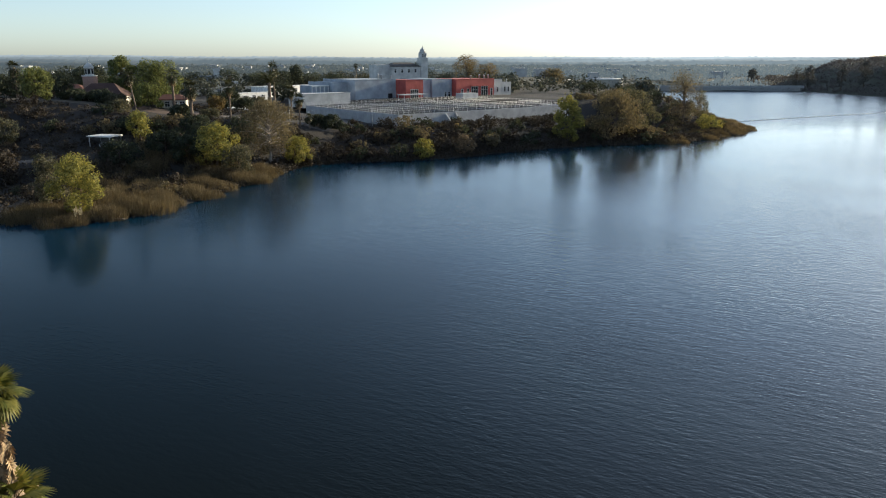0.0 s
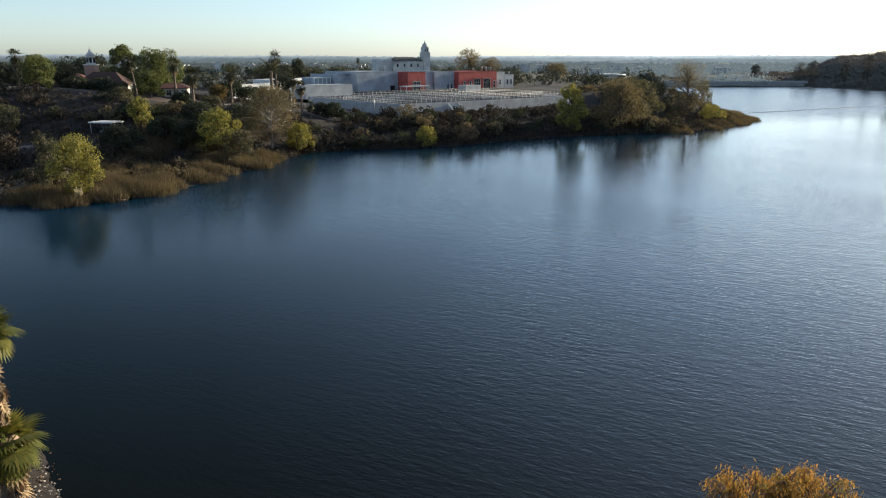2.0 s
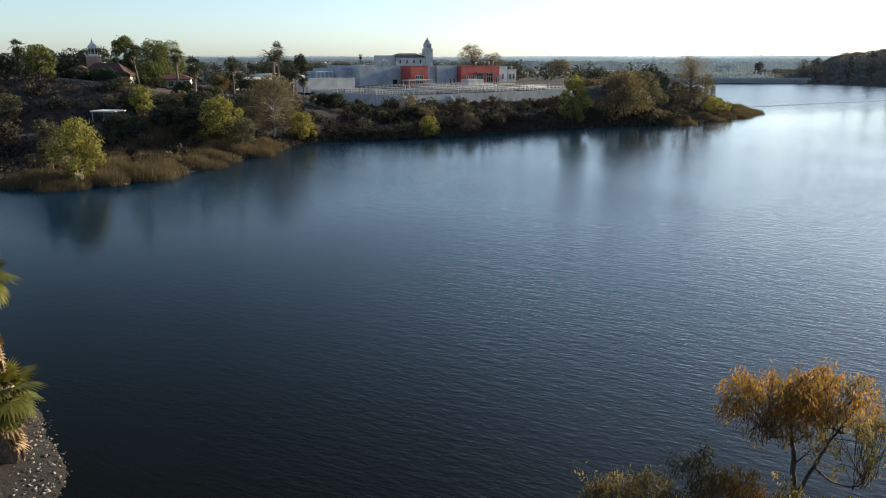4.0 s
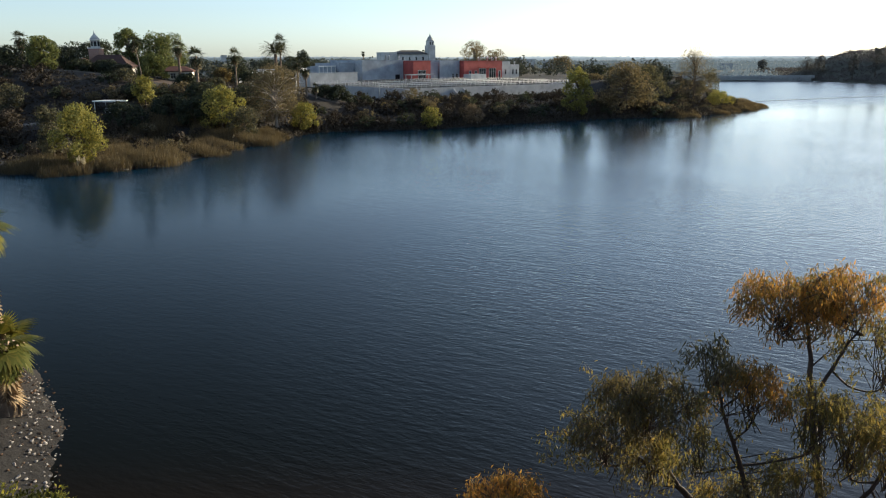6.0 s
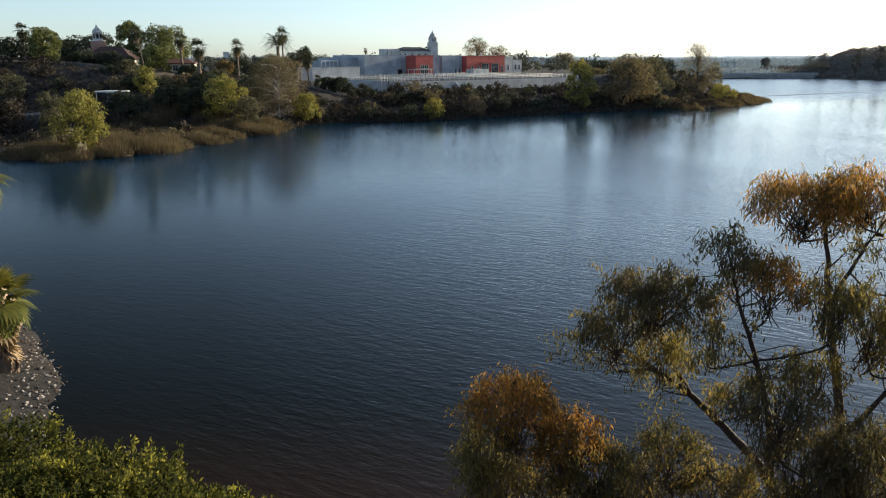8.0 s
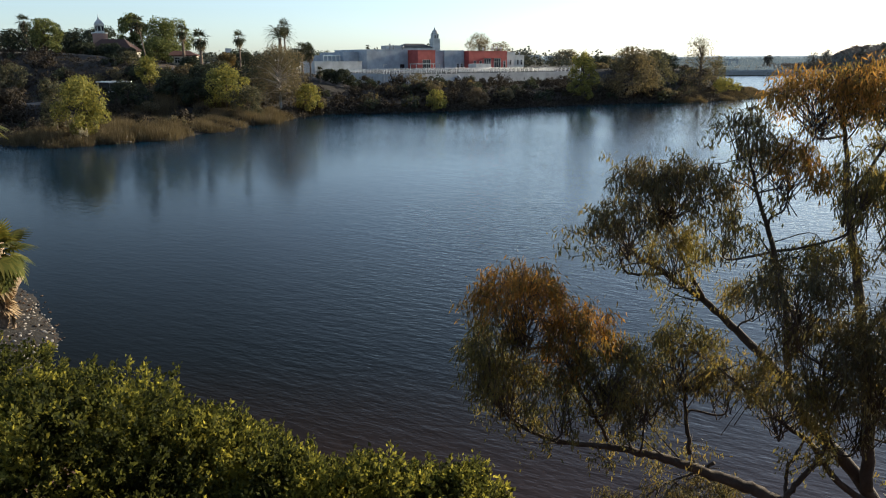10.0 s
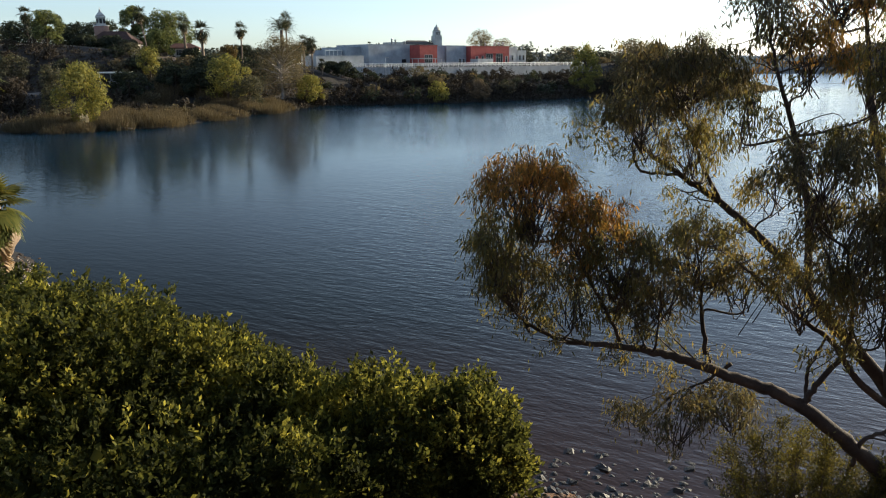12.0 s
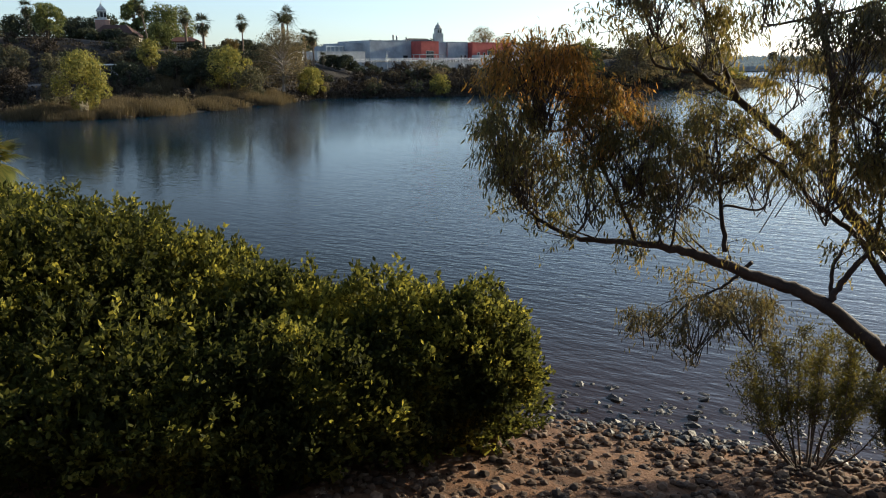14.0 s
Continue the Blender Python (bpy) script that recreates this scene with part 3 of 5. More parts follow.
def build_church():
    b = thing("mission_building", "grey mission building with a domed bell tower", "tower building", -5.5, 470, 8, 30)
    box("wall", b, LIGHTWALL, -22, -2, -2, 12, 0, 12.0, 0.05)
    v = [(-22.6, -2.6, 12), (-1.8, -2.6, 12), (-1.8, 12.6, 12), (-22.6, 12.6, 12), (-17, 5, 14.4), (-5, 5, 14.4)]
    part("roof", mesh_data("roof", v, [(0, 1, 5, 4), (1, 2, 5), (2, 3, 4, 5), (3, 0, 4), (3, 2, 1, 0)], DARKROOF, False), b)
    for i in range(4):
        window(b, -20 + i * 4.6, -18.8 + i * 4.6, -2, 8.5, 10.4, 0)
    t = box("tower", b, LIGHTWALL, -1.9, 2.9, -2.4, 2.4, 0, 17.2, 0.06, "pale square tower")
    box("belfry", b, LIGHTWALL, -1.4, 2.4, -1.9, 1.9, 17.2, 20.0, 0.2)
    for u in (-0.7, 0.8):
        window(b, u, u + 0.8, -1.9, 17.6, 19.3, 0)
    part("dome", lathe("dome", [(2.2, 0), (2.3, 0.3), (1.9, 0.5), (1.75, 1.2), (1.35, 2.0), (0.75, 2.5), (0.5, 2.6), (0.5, 3.3), (0.25, 3.6), (0.06, 3.7), (0.05, 5.0)], STONE, 16), b).location = (0.5, 0, 20.0)
    box("wing", b, LIGHTWALL, -30, -22.1, 0, 12, 0, 13.2, 0.05)


build_church()


def flat_block(name, label, x, y, turn, w, d, z0, z1, mat, windows=0):
    b = thing(name, label, "building", x, y, 0, turn)
    box("wall", b, mat, -w / 2, w / 2, -d / 2, d / 2, z0 - 3, z1, 0.03)
    bm = bmesh.new()
    box_into(bm, -w / 2 - 0.15, w / 2 + 0.15, -d / 2 - 0.15, -d / 2 + 0.25, z1, z1 + 0.25)
    box_into(bm, w / 2 - 0.25, w / 2 + 0.15, -d / 2 + 0.25, d / 2, z1, z1 + 0.25)
    part("parapet", bm_mesh("parapet", bm, mat), b)
    for i in range(windows):
        u = -w / 2 + w * (i + 0.5) / windows
        window(b, u - 0.7, u + 0.7, -d / 2, z1 - 2.3, z1 - 0.9, 1)
    return b


flat_block("works_building", "grey flat-roofed works building among trees", -128, 452, 20, 22, 14, 9, 15.2, GREYWALL, 4)
flat_block("stair_tower", "tall narrow pale stair tower", -124, 444, 20, 3.4, 3.4, 9, 19.6, LIGHTWALL)
flat_block("works_building", "cream flat-roofed works building with windows", -114, 446, 20, 13, 9, 9, 16.0, CREAM, 3)
flat_block("long_white_shed", "long low cream shed with a flat roof", -92, 352, 30, 34, 10, 9, 12.4, CREAM, 5)
flat_block("long_white_shed", "long low white shed with a flat roof", -122, 400, 25, 40, 10, 9, 13.0, WHITE, 5)
flat_block("long_white_hall", "long white hall with a flat roof beyond the basins", -62, 343, 52, 38, 11, 9, 13.2, WHITE, 6)
flat_block("low_white_building", "low white building beyond the car park", -70, 286, 48, 16, 7, 8.5, 12.6, WHITE, 4)
gable_house("house", "white stucco house with a red clay roof", -107.5, 232, 13.6, 8, 6.5, 6, 2.8, 1.4, WHITE, TILE, 3)
gable_house("house", "cream stucco house with a red clay roof", -73, 216, 11.2, 12, 8, 6, 3.0, 1.2, CREAM, TILE, 4)
gable_house("house", "large house with a dark red roof under trees", -90.5, 213, 12.4, 6, 12, 9, 3.0, 3.2, CREAM, DARKTILE, 3)


def build_dome_tower():
    b = thing("domed_tower", "small white eight-sided lantern tower on a red stucco base", "tower", -97.0, 220, 12)
    box("base", b, surface("pink_stucco", (0.40, 0.24, 0.19), (0.48, 0.30, 0.24), 0.5), -1.5, 1.5, -1.5, 1.5, -2, 8.3, 0.05)
    box("ledge", b, WHITE, -1.65, 1.65, -1.65, 1.65, 8.3, 8.6, 0.05)
    lantern = part("lantern", lathe("lantern", [(1.3, 0), (1.3, 2.0), (1.45, 2.05), (1.45, 2.3)], WHITE, 8), b)
    lantern.location = (0, 0, 8.6)
    for k in range(8):
        a = (k + 0.5) * math.pi / 4
        w = box("opening", lantern, GLASS, -0.32, 0.32, -0.04, 0.04, 0.4, 1.7)
        w.matrix_basis = pose(1.2 * math.cos(a), 1.2 * math.sin(a), 0, 0, 0, math.degrees(a) + 90)
    part("cap", lathe("cap", [(1.4, 0), (1.1, 0.45), (0.7, 0.9), (0.35, 1.2), (0.28, 1.7), (0.1, 1.9), (0.05, 2.6)], LIGHTWALL, 8), b).location = (0, 0, 10.9)


build_dome_tower()


def build_shelter():
    b = thing("picnic_shelter", "small picnic shelter with a pale flat roof", "shelter", -74.4, 173.5, on_land(-74.4, 173.5), -18)
    top = 8.3 - on_land(-74.4, 173.5)
    bm = bmesh.new()
    box_into(bm, -3.1, 3.1, -2.2, 2.2, top - 0.3, top, 0.06)
    for v in bm.verts:
        if abs(v.co.x) < 3.7 and v.co.z > top - 0.1 and abs(v.co.y) < 1:
            v.co.z += 0.2
    part("roof", bm_mesh("roof", bm, WHITE), b)
    for x in (-2.8, 2.8):
        for y in (-1.8, 1.8):
            box("post", b, METAL, x - 0.08, x + 0.08, y - 0.08, y + 0.08, -0.3, top - 0.3)
    box("back_wall", b, STAINED_DARK, -1.8, 2.7, 0.6, 0.8, -0.3, top - 0.35)
    t = thing("picnic_table", "pale concrete picnic table under the shelter", "table", -74.6, 173.2, on_land(-74.6, 173.2), -18)
    box("tabletop", t, CONCRETE, -0.9, 0.9, -0.4, 0.4, 0.7, 0.78, 0.02)
    for s in (-1, 1):
        box("bench", t, CONCRETE, -0.9, 0.9, s * 0.75 - 0.15, s * 0.75 + 0.15, 0.42, 0.48, 0.02)
        box("leg", t, CONCRETE, s * 0.6 - 0.1, s * 0.6 + 0.1, -0.8, 0.8, -0.1, 0.42, 0.02)


build_shelter()


def lamp_post(x, y, h):
    b = thing("street_lamp", "tall grey street lamp beside the service road", "street lamp", x, y, on_land(x, y), group="lamps by the road")
    part("pole", tube_mesh("pole", [[(0, 0, -0.2, 0.11), (0, 0, h * 0.6, 0.08), (0, 0, h, 0.06)]], METAL, 8, 0), b)
    box("lamp_head", b, METAL, -0.1, 0.9, -0.14, 0.14, h - 0.1, h + 0.08, 0.03)


lamp_post(-33.9, 211, 3.4)
lamp_post(-17.6, 226, 6.4)
lamp_post(-38.5, 207, 3.4)


def build_tank(x, y, r, z1, label):
    b = thing("water_tank", label, "storage tank", x, y, 0)
    part("shell", lathe("shell", [(r, -2), (r, z1), (r + 0.4, z1), (r + 0.4, z1 + 0.5)], WHITE, 48), b)
    part("roof", lathe("roof", [(r, z1 + 0.4), (r * 0.5, z1 + 0.9), (0.2, z1 + 1.2)], LIGHTWALL, 48), b)


build_tank(134, 585, 14, 8.6, "wide round white water tank with a low roof")
build_tank(96, 600, 16, 7.4, "wide round grey water tank with a low roof")


def build_dam():
    d = tagged(new("dam"), "low concrete dam with a pillared parapet", "dam", kind="structure")
    d.matrix_world = pose(140, 577, 0, 0, 0, -5.4)
    box("dam_wall", d, STONE, -30, 140, 0, 5, -3, 2.9, 0.1)
    box("parapet", d, STONE, -30, 140, -0.5, 0.4, 2.9, 4.1, 0.06)
    box("ledge", d, STONE, -30, 140, -0.9, 0, 2.5, 2.85, 0.05)
    me = None
    for i in range(24):
        u = -27 + i * 7.1
        if me is None:
            p0 = box("pillar", d, STONE, -0.5, 0.5, -1.3, -0.9, -1, 4.5, 0.05)
            me = p0.data
            p0.location = (u, 0, 0)
        else:
            part("pillar", me, d).location = (u, 0, 0)


build_dam()


def build_boom():
    b = thing("floating_boom", "long line of pale floats across the lake", "boom line", 0, 0, 0)
    n = 60
    me = lathe("float", [(0.03, -0.5), (0.1, -0.42), (0.1, 0.42), (0.03, 0.5)], WHITE, 8)
    p = np.array([[118, 297], [165, 322], [215, 347], [290, 377]], float)
    t = np.linspace(0, 3, n)
    xs, ys = np.interp(t, range(4), p[:, 0]), np.interp(t, range(4), p[:, 1])
    part("cable", tube_mesh("cable", [[(x, y, 0.06, 0.06) for x, y in zip(xs, ys)]], LIGHTWALL, 6, 0), b)
    for x, y in zip(xs, ys):
        o = part("float", me, b)
        o.matrix_basis = pose(x, y, 0.12, 0, 90, 27)


build_boom()



def ribbon(name, label, pts, width, mat, lift=0.06):
    """A strip of road or sand laid over the ground."""
    line = curve_points([(x, y, 0, 0) for x, y in pts], 10)[:, :2]
    d = unit(np.gradient(line, axis=0))
    side = np.stack([-d[:, 1], d[:, 0]], -1) * width / 2
    rows = [line + side * k for k in (-1, -0.5, 0, 0.5, 1)]
    v, f = [], []
    for i in range(len(line)):
        for k in range(5):
            x, y = rows[k][i]
            v.append((x, y, on_land(x, y) + (lift if 0 < k < 4 else -0.1)))
    for i in range(len(line) - 1):
        for k in range(4):
            f.append((5 * i + k, 5 * i + k + 1, 5 * i + k + 6, 5 * i + k + 5))
    tagged(new(name, mesh_data(name, v, f, mat)), label, {"road": "road", "path": "path", "beach": "sand"}.get(name, "ground"), kind="structure")


ASPHALT = surface("asphalt", (0.022, 0.023, 0.026), (0.04, 0.04, 0.041), 0.4, 0.9, 0.1)
DUST = surface("pale_track", (0.12, 0.10, 0.085), (0.19, 0.16, 0.135), 0.3, 0.95, 0.3)
ribbon("road", "grey service road below the basins", [(-58, 206), (-44, 204), (-34, 205), (-25, 209), (-20, 218)], 4.5, DUST)
EARTH = surface("reddish_earth", (0.075, 0.05, 0.038), (0.14, 0.092, 0.068), 0.35, 0.95, 0.4)
DRYGRASS = surface("dry_grass", (0.06, 0.05, 0.036), (0.115, 0.095, 0.066), 0.5, 0.95, 0.5)
ribbon("bare_slope", "bare reddish earth slope below the houses", [(-84, 210), (-76, 207), (-68, 205), (-61, 206)], 9.0, EARTH, 0.12)
ribbon("terrace", "dry grass strip on top of the slope", [(-116, 199), (-104, 200.5), (-94, 201), (-85, 202)], 7.0, DRYGRASS, 0.12)
ribbon("path", "pale footpath along the lake bank", [(-112, 163), (-100, 161.5), (-90, 161), (-81, 162)], 1.8, DUST, 0.14)
ribbon("road", "dark asphalt car park strip", [(-72, 262), (-62, 258), (-52, 262), (-46, 268)], 9.0, ASPHALT)
ribbon("beach", "pale sandy strip at the water's edge", [(-76, 126.5), (-68, 122.5), (-63, 120.0), (-59.5, 118.6)], 2.6, DUST, 0.2)


def parked_car(x, y, turn, paint, label):
    b = thing("parked_car", label, "car", x, y, on_land(x, y) + 0.06, turn)
    bm = bmesh.new()
    box_into(bm, -2.2, 2.2, -0.88, 0.88, 0.28, 0.85, 0.12)
    part("body", bm_mesh("body", bm, paint), b)
    bm = bmesh.new()
    box_into(bm, -1.5, 1.1, -0.78, 0.78, 0.85, 1.45, 0.1)
    for v in bm.verts:
        if v.co.z > 1.2:
            v.co.x *= 0.72
            v.co.y *= 0.86
    part("cabin", bm_mesh("cabin", bm, GLASS), b, "dark glazed cabin")
    me = lathe("wheel", [(0.2, -0.1), (0.32, -0.09), (0.32, 0.09), (0.2, 0.1)], DARKROOF, 16)
    for sx in (-1.35, 1.35):
        for sy in (-0.82, 0.82):
            part("wheel", me, b).matrix_basis = pose(sx, sy, 0.32, 90, 0, 0)


ribbon("road", "dark asphalt ramp beside the basin wall", [(-60, 292), (-50, 276), (-40, 256), (-31, 238), (-25, 224)], 15.0, ASPHALT)
parked_car(-62.5, 257.5, 12, DARKROOF, "dark parked car on the asphalt strip")
parked_car(-57, 257.8, 20, WHITE, "pale parked car on the asphalt strip")


# ---- trees and shrubs of the far shore ----
def far_tree(name, label, x, y, h, w, leaf, n=2600, size=0.5, trunk=0.3, bark=None, clumps=17, seed=0, hang=0.2, thin=0.0, depth=0.9, group="", top_z=None):
    """A tapered trunk with limbs that end in leaf clumps of uneven size."""
    global rng
    rng = np.random.default_rng(1000 + seed)
    g = on_land(x, y) - 0.1
    if top_z:
        h = top_z - g
    b = thing(name, label, "shrub" if name == "shrub" else "tree", x, y, g, rng.uniform(0, 360), group)
    bark = bark or DARKBARK
    lines, quads = [], []
    top = h * trunk
    lean = rng.normal(0, 0.04 * h, 2)
    r0 = 0.019 * h + 0.04
    lines.append(curve_points([(0, 0, -0.3, r0 * 1.3), (lean[0] * 0.4, lean[1] * 0.4, top * 0.5, r0), (lean[0], lean[1], top, r0 * 0.8),
                               (lean[0] * 1.3, lean[1] * 1.3, h * 0.8, r0 * 0.3)], 4))
    for i in range(clumps):
        a = i * 2.4 + rng.uniform(-0.4, 0.4)
        f = (i + 0.5) / clumps
        hz = top * 0.6 + (h - top * 0.6) * f * rng.uniform(0.85, 1.0)
        prof = math.sin(math.pi * min(0.93, 0.2 + 0.72 * f)) ** 0.6
        rad = w * 0.5 * prof * rng.uniform(0.45, 1.12)
        cr = (0.75 * w + 0.25 * min(h, 1.6 * w)) * rng.uniform(0.12, 0.22)
        c = np.array([lean[0] + math.cos(a) * max(0, rad - cr * 0.3), lean[1] + math.sin(a) * max(0, rad - cr * 0.3), min(hz, h - cr * 0.6)])
        j = min(0.95, 0.35 + 0.5 * f)
        s = np.array([lean[0] * j, lean[1] * j, h * 0.75 * j])
        lines.append(curve_points([(*s, r0 * 0.45), (*(s * 0.45 + c * 0.55 + [0, 0, 0.04 * h]), r0 * 0.26), (*c, r0 * 0.1)], 2))
        k = int(1.0 * n / clumps * (cr / (0.17 * w)) ** 2 * (1 - 0.5 * thin))
        quads.append(clump_leaves(c, cr * rng.uniform(0.75, 1.25, 3) * [1, 1, depth], int(k * 1.2), size * 1.0, hang, 0.6 - thin * 0.4))
    # loose sprays that break the outline
    u = unit(rng.normal(size=(int(n * (0.09 + 0.1 * thin)), 3)) + [0, 0, 0.25])
    u[:, 2] = np.abs(u[:, 2])
    p = np.array([lean[0], lean[1], top + (h - top) * 0.45]) + u * np.array([w * 0.5, w * 0.5, (h - top) * 0.56]) * rng.uniform(0.75, 1.05, (len(u), 1))
    s = size * rng.uniform(0.5, 1.1, len(u))
    quads.append(leaf_quads(p, u + 0.8 * rng.normal(size=u.shape), s, s * 0.45))
    part("trunk", tube_mesh("trunk", lines, bark, 3 if name == "shrub" else 5), b)
    part("crown", mesh_quads("crown", np.concatenate(quads), leaf), b)
    return b


def palm_fan(r, blades, droop, fold=0.0):
    """One fan frond along +x: stalk and blades."""
    q = []
    stalk = r * 0.45
    q.append([(0, -0.03, 0), (0, 0.03, 0), (stalk, 0.02, 0), (stalk, -0.02, 0)])
    for i in range(blades):
        a = (i / (blades - 1) - 0.5) * 3.6
        L = r * 0.62 * (1 - 0.18 * abs(a))
        dx, dy = math.cos(a), math.sin(a)
        wx, wy = -dy * 0.055 * r, dx * 0.055 * r
        mx, my = stalk + dx * L * 0.55, dy * L * 0.55
        q.append([(stalk, 0, 0), (mx + wx, my + wy, 0.05 * r), (stalk + dx * L, dy * L, -0.16 * L), (mx - wx, my - wy, 0.05 * r)])
    q = np.array(q)
    q[:, :, 2] -= droop * (q[:, :, 0] / r) ** 2 * r
    return q


def turned(q, heading, rise):
    m = np.array(pose(0, 0, 0, 0, -rise, heading).to_3x3())
    return q @ m.T


def fan_palm(x, y, top, label, r=1.7, trunk=0.2, fronds=24, skirt=0.8, seed=0, lean=(0, 0), blades=8, leaf=None, flare=0.0):
    global rng
    rng = np.random.default_rng(3000 + seed)
    g = on_land(x, y) - 0.1
    h = top - g
    b = thing("fan_palm", label, "palm", x, y, g)
    part("trunk", tube_mesh("trunk", [curve_points([(0, 0, -0.2, trunk * 1.5), (lean[0] * 0.3, lean[1] * 0.3, h * 0.4, trunk), (lean[0], lean[1], h - r * 0.4, trunk * 0.85)], 10)], PALMBARK, 9, 0.08), b)
    c = np.array([lean[0], lean[1], h - r * 0.45])
    live, dead = [], []
    for i in range(fronds):
        f = (i + 0.5) / fronds
        q = palm_fan(r * rng.uniform(0.85, 1.1), blades, 0.15 + 0.4 * (1 - f))
        live.append(turned(q, i * 137.5 + rng.uniform(-12, 12), -58 + 138 * f ** 1.25 + rng.uniform(-8, 8)) + c)
    part("crown", mesh_quads("crown", np.concatenate(live), leaf or LEAF_FRONDS), b)
    if skirt:
        for i in range(int(fronds * 0.9)):
            q = palm_fan(r * rng.uniform(0.7, 0.95), max(6, blades - 4), 0.5)
            dead.append(turned(q, i * 137.5, -78 + flare + rng.uniform(-10, 14)) + c - [0, 0, rng.uniform(0, skirt)])
        part("dead_skirt", mesh_quads("dead_skirt", np.concatenate(dead), STRAW), b, "hanging straw-coloured dead fronds")
    return b


def date_palm(x, y, top, label, r=2.8, fronds=46, seed=0, trunk=0.4):
    """Arching feather fronds."""
    global rng
    rng = np.random.default_rng(4000 + seed)
    g = on_land(x, y) - 0.1
    h = top - g
    b = thing("date_palm", label, "palm", x, y, g)
    part("trunk", tube_mesh("trunk", [curve_points([(0, 0, -0.2, trunk * 1.2), (0, 0, h * 0.5, trunk), (0, 0, h - r * 0.5, trunk * 1.1)], 8)], PALMBARK, 10, 0.08), b)
    live = []
    for i in range(fronds):
        f = (i + 0.5) / fronds
        rise = -15 + 95 * f
        n = 16
        q = []
        for k in range(n):
            t = (k + 0.5) / n
            px, pz = r * t, -0.7 * r * t ** 2.2
            L = r * 0.26 * math.sin(math.pi * (0.12 + 0.85 * t))
            for s in (-1, 1):
                q.append([(px, 0, pz), (px + 0.5 * L, s * L * 0.6 - 0.04, pz - 0.03), (px + 0.7 * L, s * L, pz - 0.12), (px + 0.5 * L + 0.09, s * L * 0.6, pz)])
        live.append(turned(np.array(q), i * 137.5, rise) + [0, 0, h - r * 0.45])
    part("crown", mesh_quads("crown", np.concatenate(live), LEAF_FRONDS), b)
    return b


fan_palm(-69.2, 181.3, 22.3, "slender tall fan palm with a bare trunk", 2.2, 0.16, seed=1, lean=(-1.6, 0))
fan_palm(-71.3, 212.5, 21.6, "stout fan palm above the bare slope", 2.5, 0.34, seed=2)
fan_palm(-60.4, 193, 19.2, "bushy fan palm among dark trees", 2.9, 0.34, seed=3)
fan_palm(-51.1, 194.5, 19.2, "slender tall fan palm by the car park", 2.2, 0.18, seed=4)
fan_palm(-40.6, 221.6, 17.0, "fan palm of a close pair", 2.2, 0.22, seed=5)
fan_palm(-34.9, 202, 15.6, "fan palm of a close pair", 2.2, 0.22, seed=6)
fan_palm(-32.6, 203, 10.6, "short young fan palm", 1.4, 0.18, seed=16)
fan_palm(-46.0, 225, 23.2, "tall fan palm rising above a date palm", 2.6, 0.25, seed=7)
fan_palm(-110.1, 205.3, 24.0, "tall fan palm beside a house", 2.5, 0.25, seed=8)
fan_palm(-9, 470, 22, "small distant fan palm", 1.8, 0.25, seed=9)
fan_palm(-46, 470, 21.5, "small distant fan palm", 1.8, 0.25, seed=10)
date_palm(-44.2, 210, 20.6, "broad date palm with arching fronds", 4.0, seed=1)

far_tree("tree", "yellow-green willow at the water's edge", -56.7, 121, 9.2, 8.0, LEAF_YELLOW, 3800, 0.42, 0.3, seed=1, top_z=10.4)
far_tree("tree", "spiky olive tree behind the willow", -63.8, 126, 8.0, 5.5, LEAF_OLIVE, 2000, 0.4, 0.3, seed=2, top_z=10.4)
far_tree("tree", "yellowing leafy tree on the bank", -46.8, 164, 10.2, 9.0, LEAF_YELLOW, 3600, 0.45, 0.3, seed=3, top_z=11.6)
far_tree("tree", "dull green shrub on the bank", -41, 160, 6.5, 7.5, LEAF_OLIVE, 2400, 0.42, 0.3, seed=4, top_z=7.4)
far_tree("tree", "bare brownish tree with a white trunk", -38, 178, 15.0, 14.0, LEAF_BROWN, 9500, 0.34, 0.35, PALEBARK, 40, seed=5, top_z=15.6, thin=0.1)
far_tree("tree", "yellow-green shrub at the water's edge", -31.6, 180, 7.0, 6.0, LEAF_YELLOW, 2200, 0.42, 0.25, seed=6, top_z=7.4)
far_tree("tree", "tall pepper tree with a rounded top", -88.5, 224, 14, 7.5, LEAF_GREEN, 3200, 0.55, 0.3, seed=8, top_z=26.0, hang=0.6)
far_tree("tree", "tall dense pepper tree above the slope", -81.5, 226, 14, 14, LEAF_GREEN, 6500, 0.55, 0.25, seed=9, top_z=24, hang=0.6, clumps=24)
far_tree("tree", "rounded pepper tree above the slope", -76.5, 208, 10, 8.5, LEAF_GREEN, 3600, 0.5, 0.3, seed=7, top_z=18.6, hang=0.6)
far_tree("tree", "small olive tree on the slope", -79.5, 196, 5, 5.5, LEAF_OLIVE, 1600, 0.45, 0.3, seed=27, top_z=15.0)
far_tree("tree", "tall narrow green tree on the hill", -100.5, 196, 11, 8.5, LEAF_GREEN, 4200, 0.5, 0.3, seed=10, top_z=23.0, hang=0.5)
far_tree("tree", "spreading dark tree on the hill", -113, 208, 8, 13, LEAF_DARK, 4000, 0.55, 0.35, seed=11, top_z=21)
far_tree("tree", "dark rounded tree behind the house", -105.5, 243, 15, 12, LEAF_DARK, 3500, 0.6, 0.35, seed=12, top_z=23.5)
far_tree("tree", "dark rounded tree behind the house", -117, 248, 14, 14, LEAF_DARK, 3500, 0.6, 0.35, seed=13, top_z=22.5)
far_tree("tree", "ochre-leaved tree by the car park", -61, 217, 8.5, 6.0, LEAF_AUTUMN, 2000, 0.45, 0.35, seed=14, top_z=14.6)
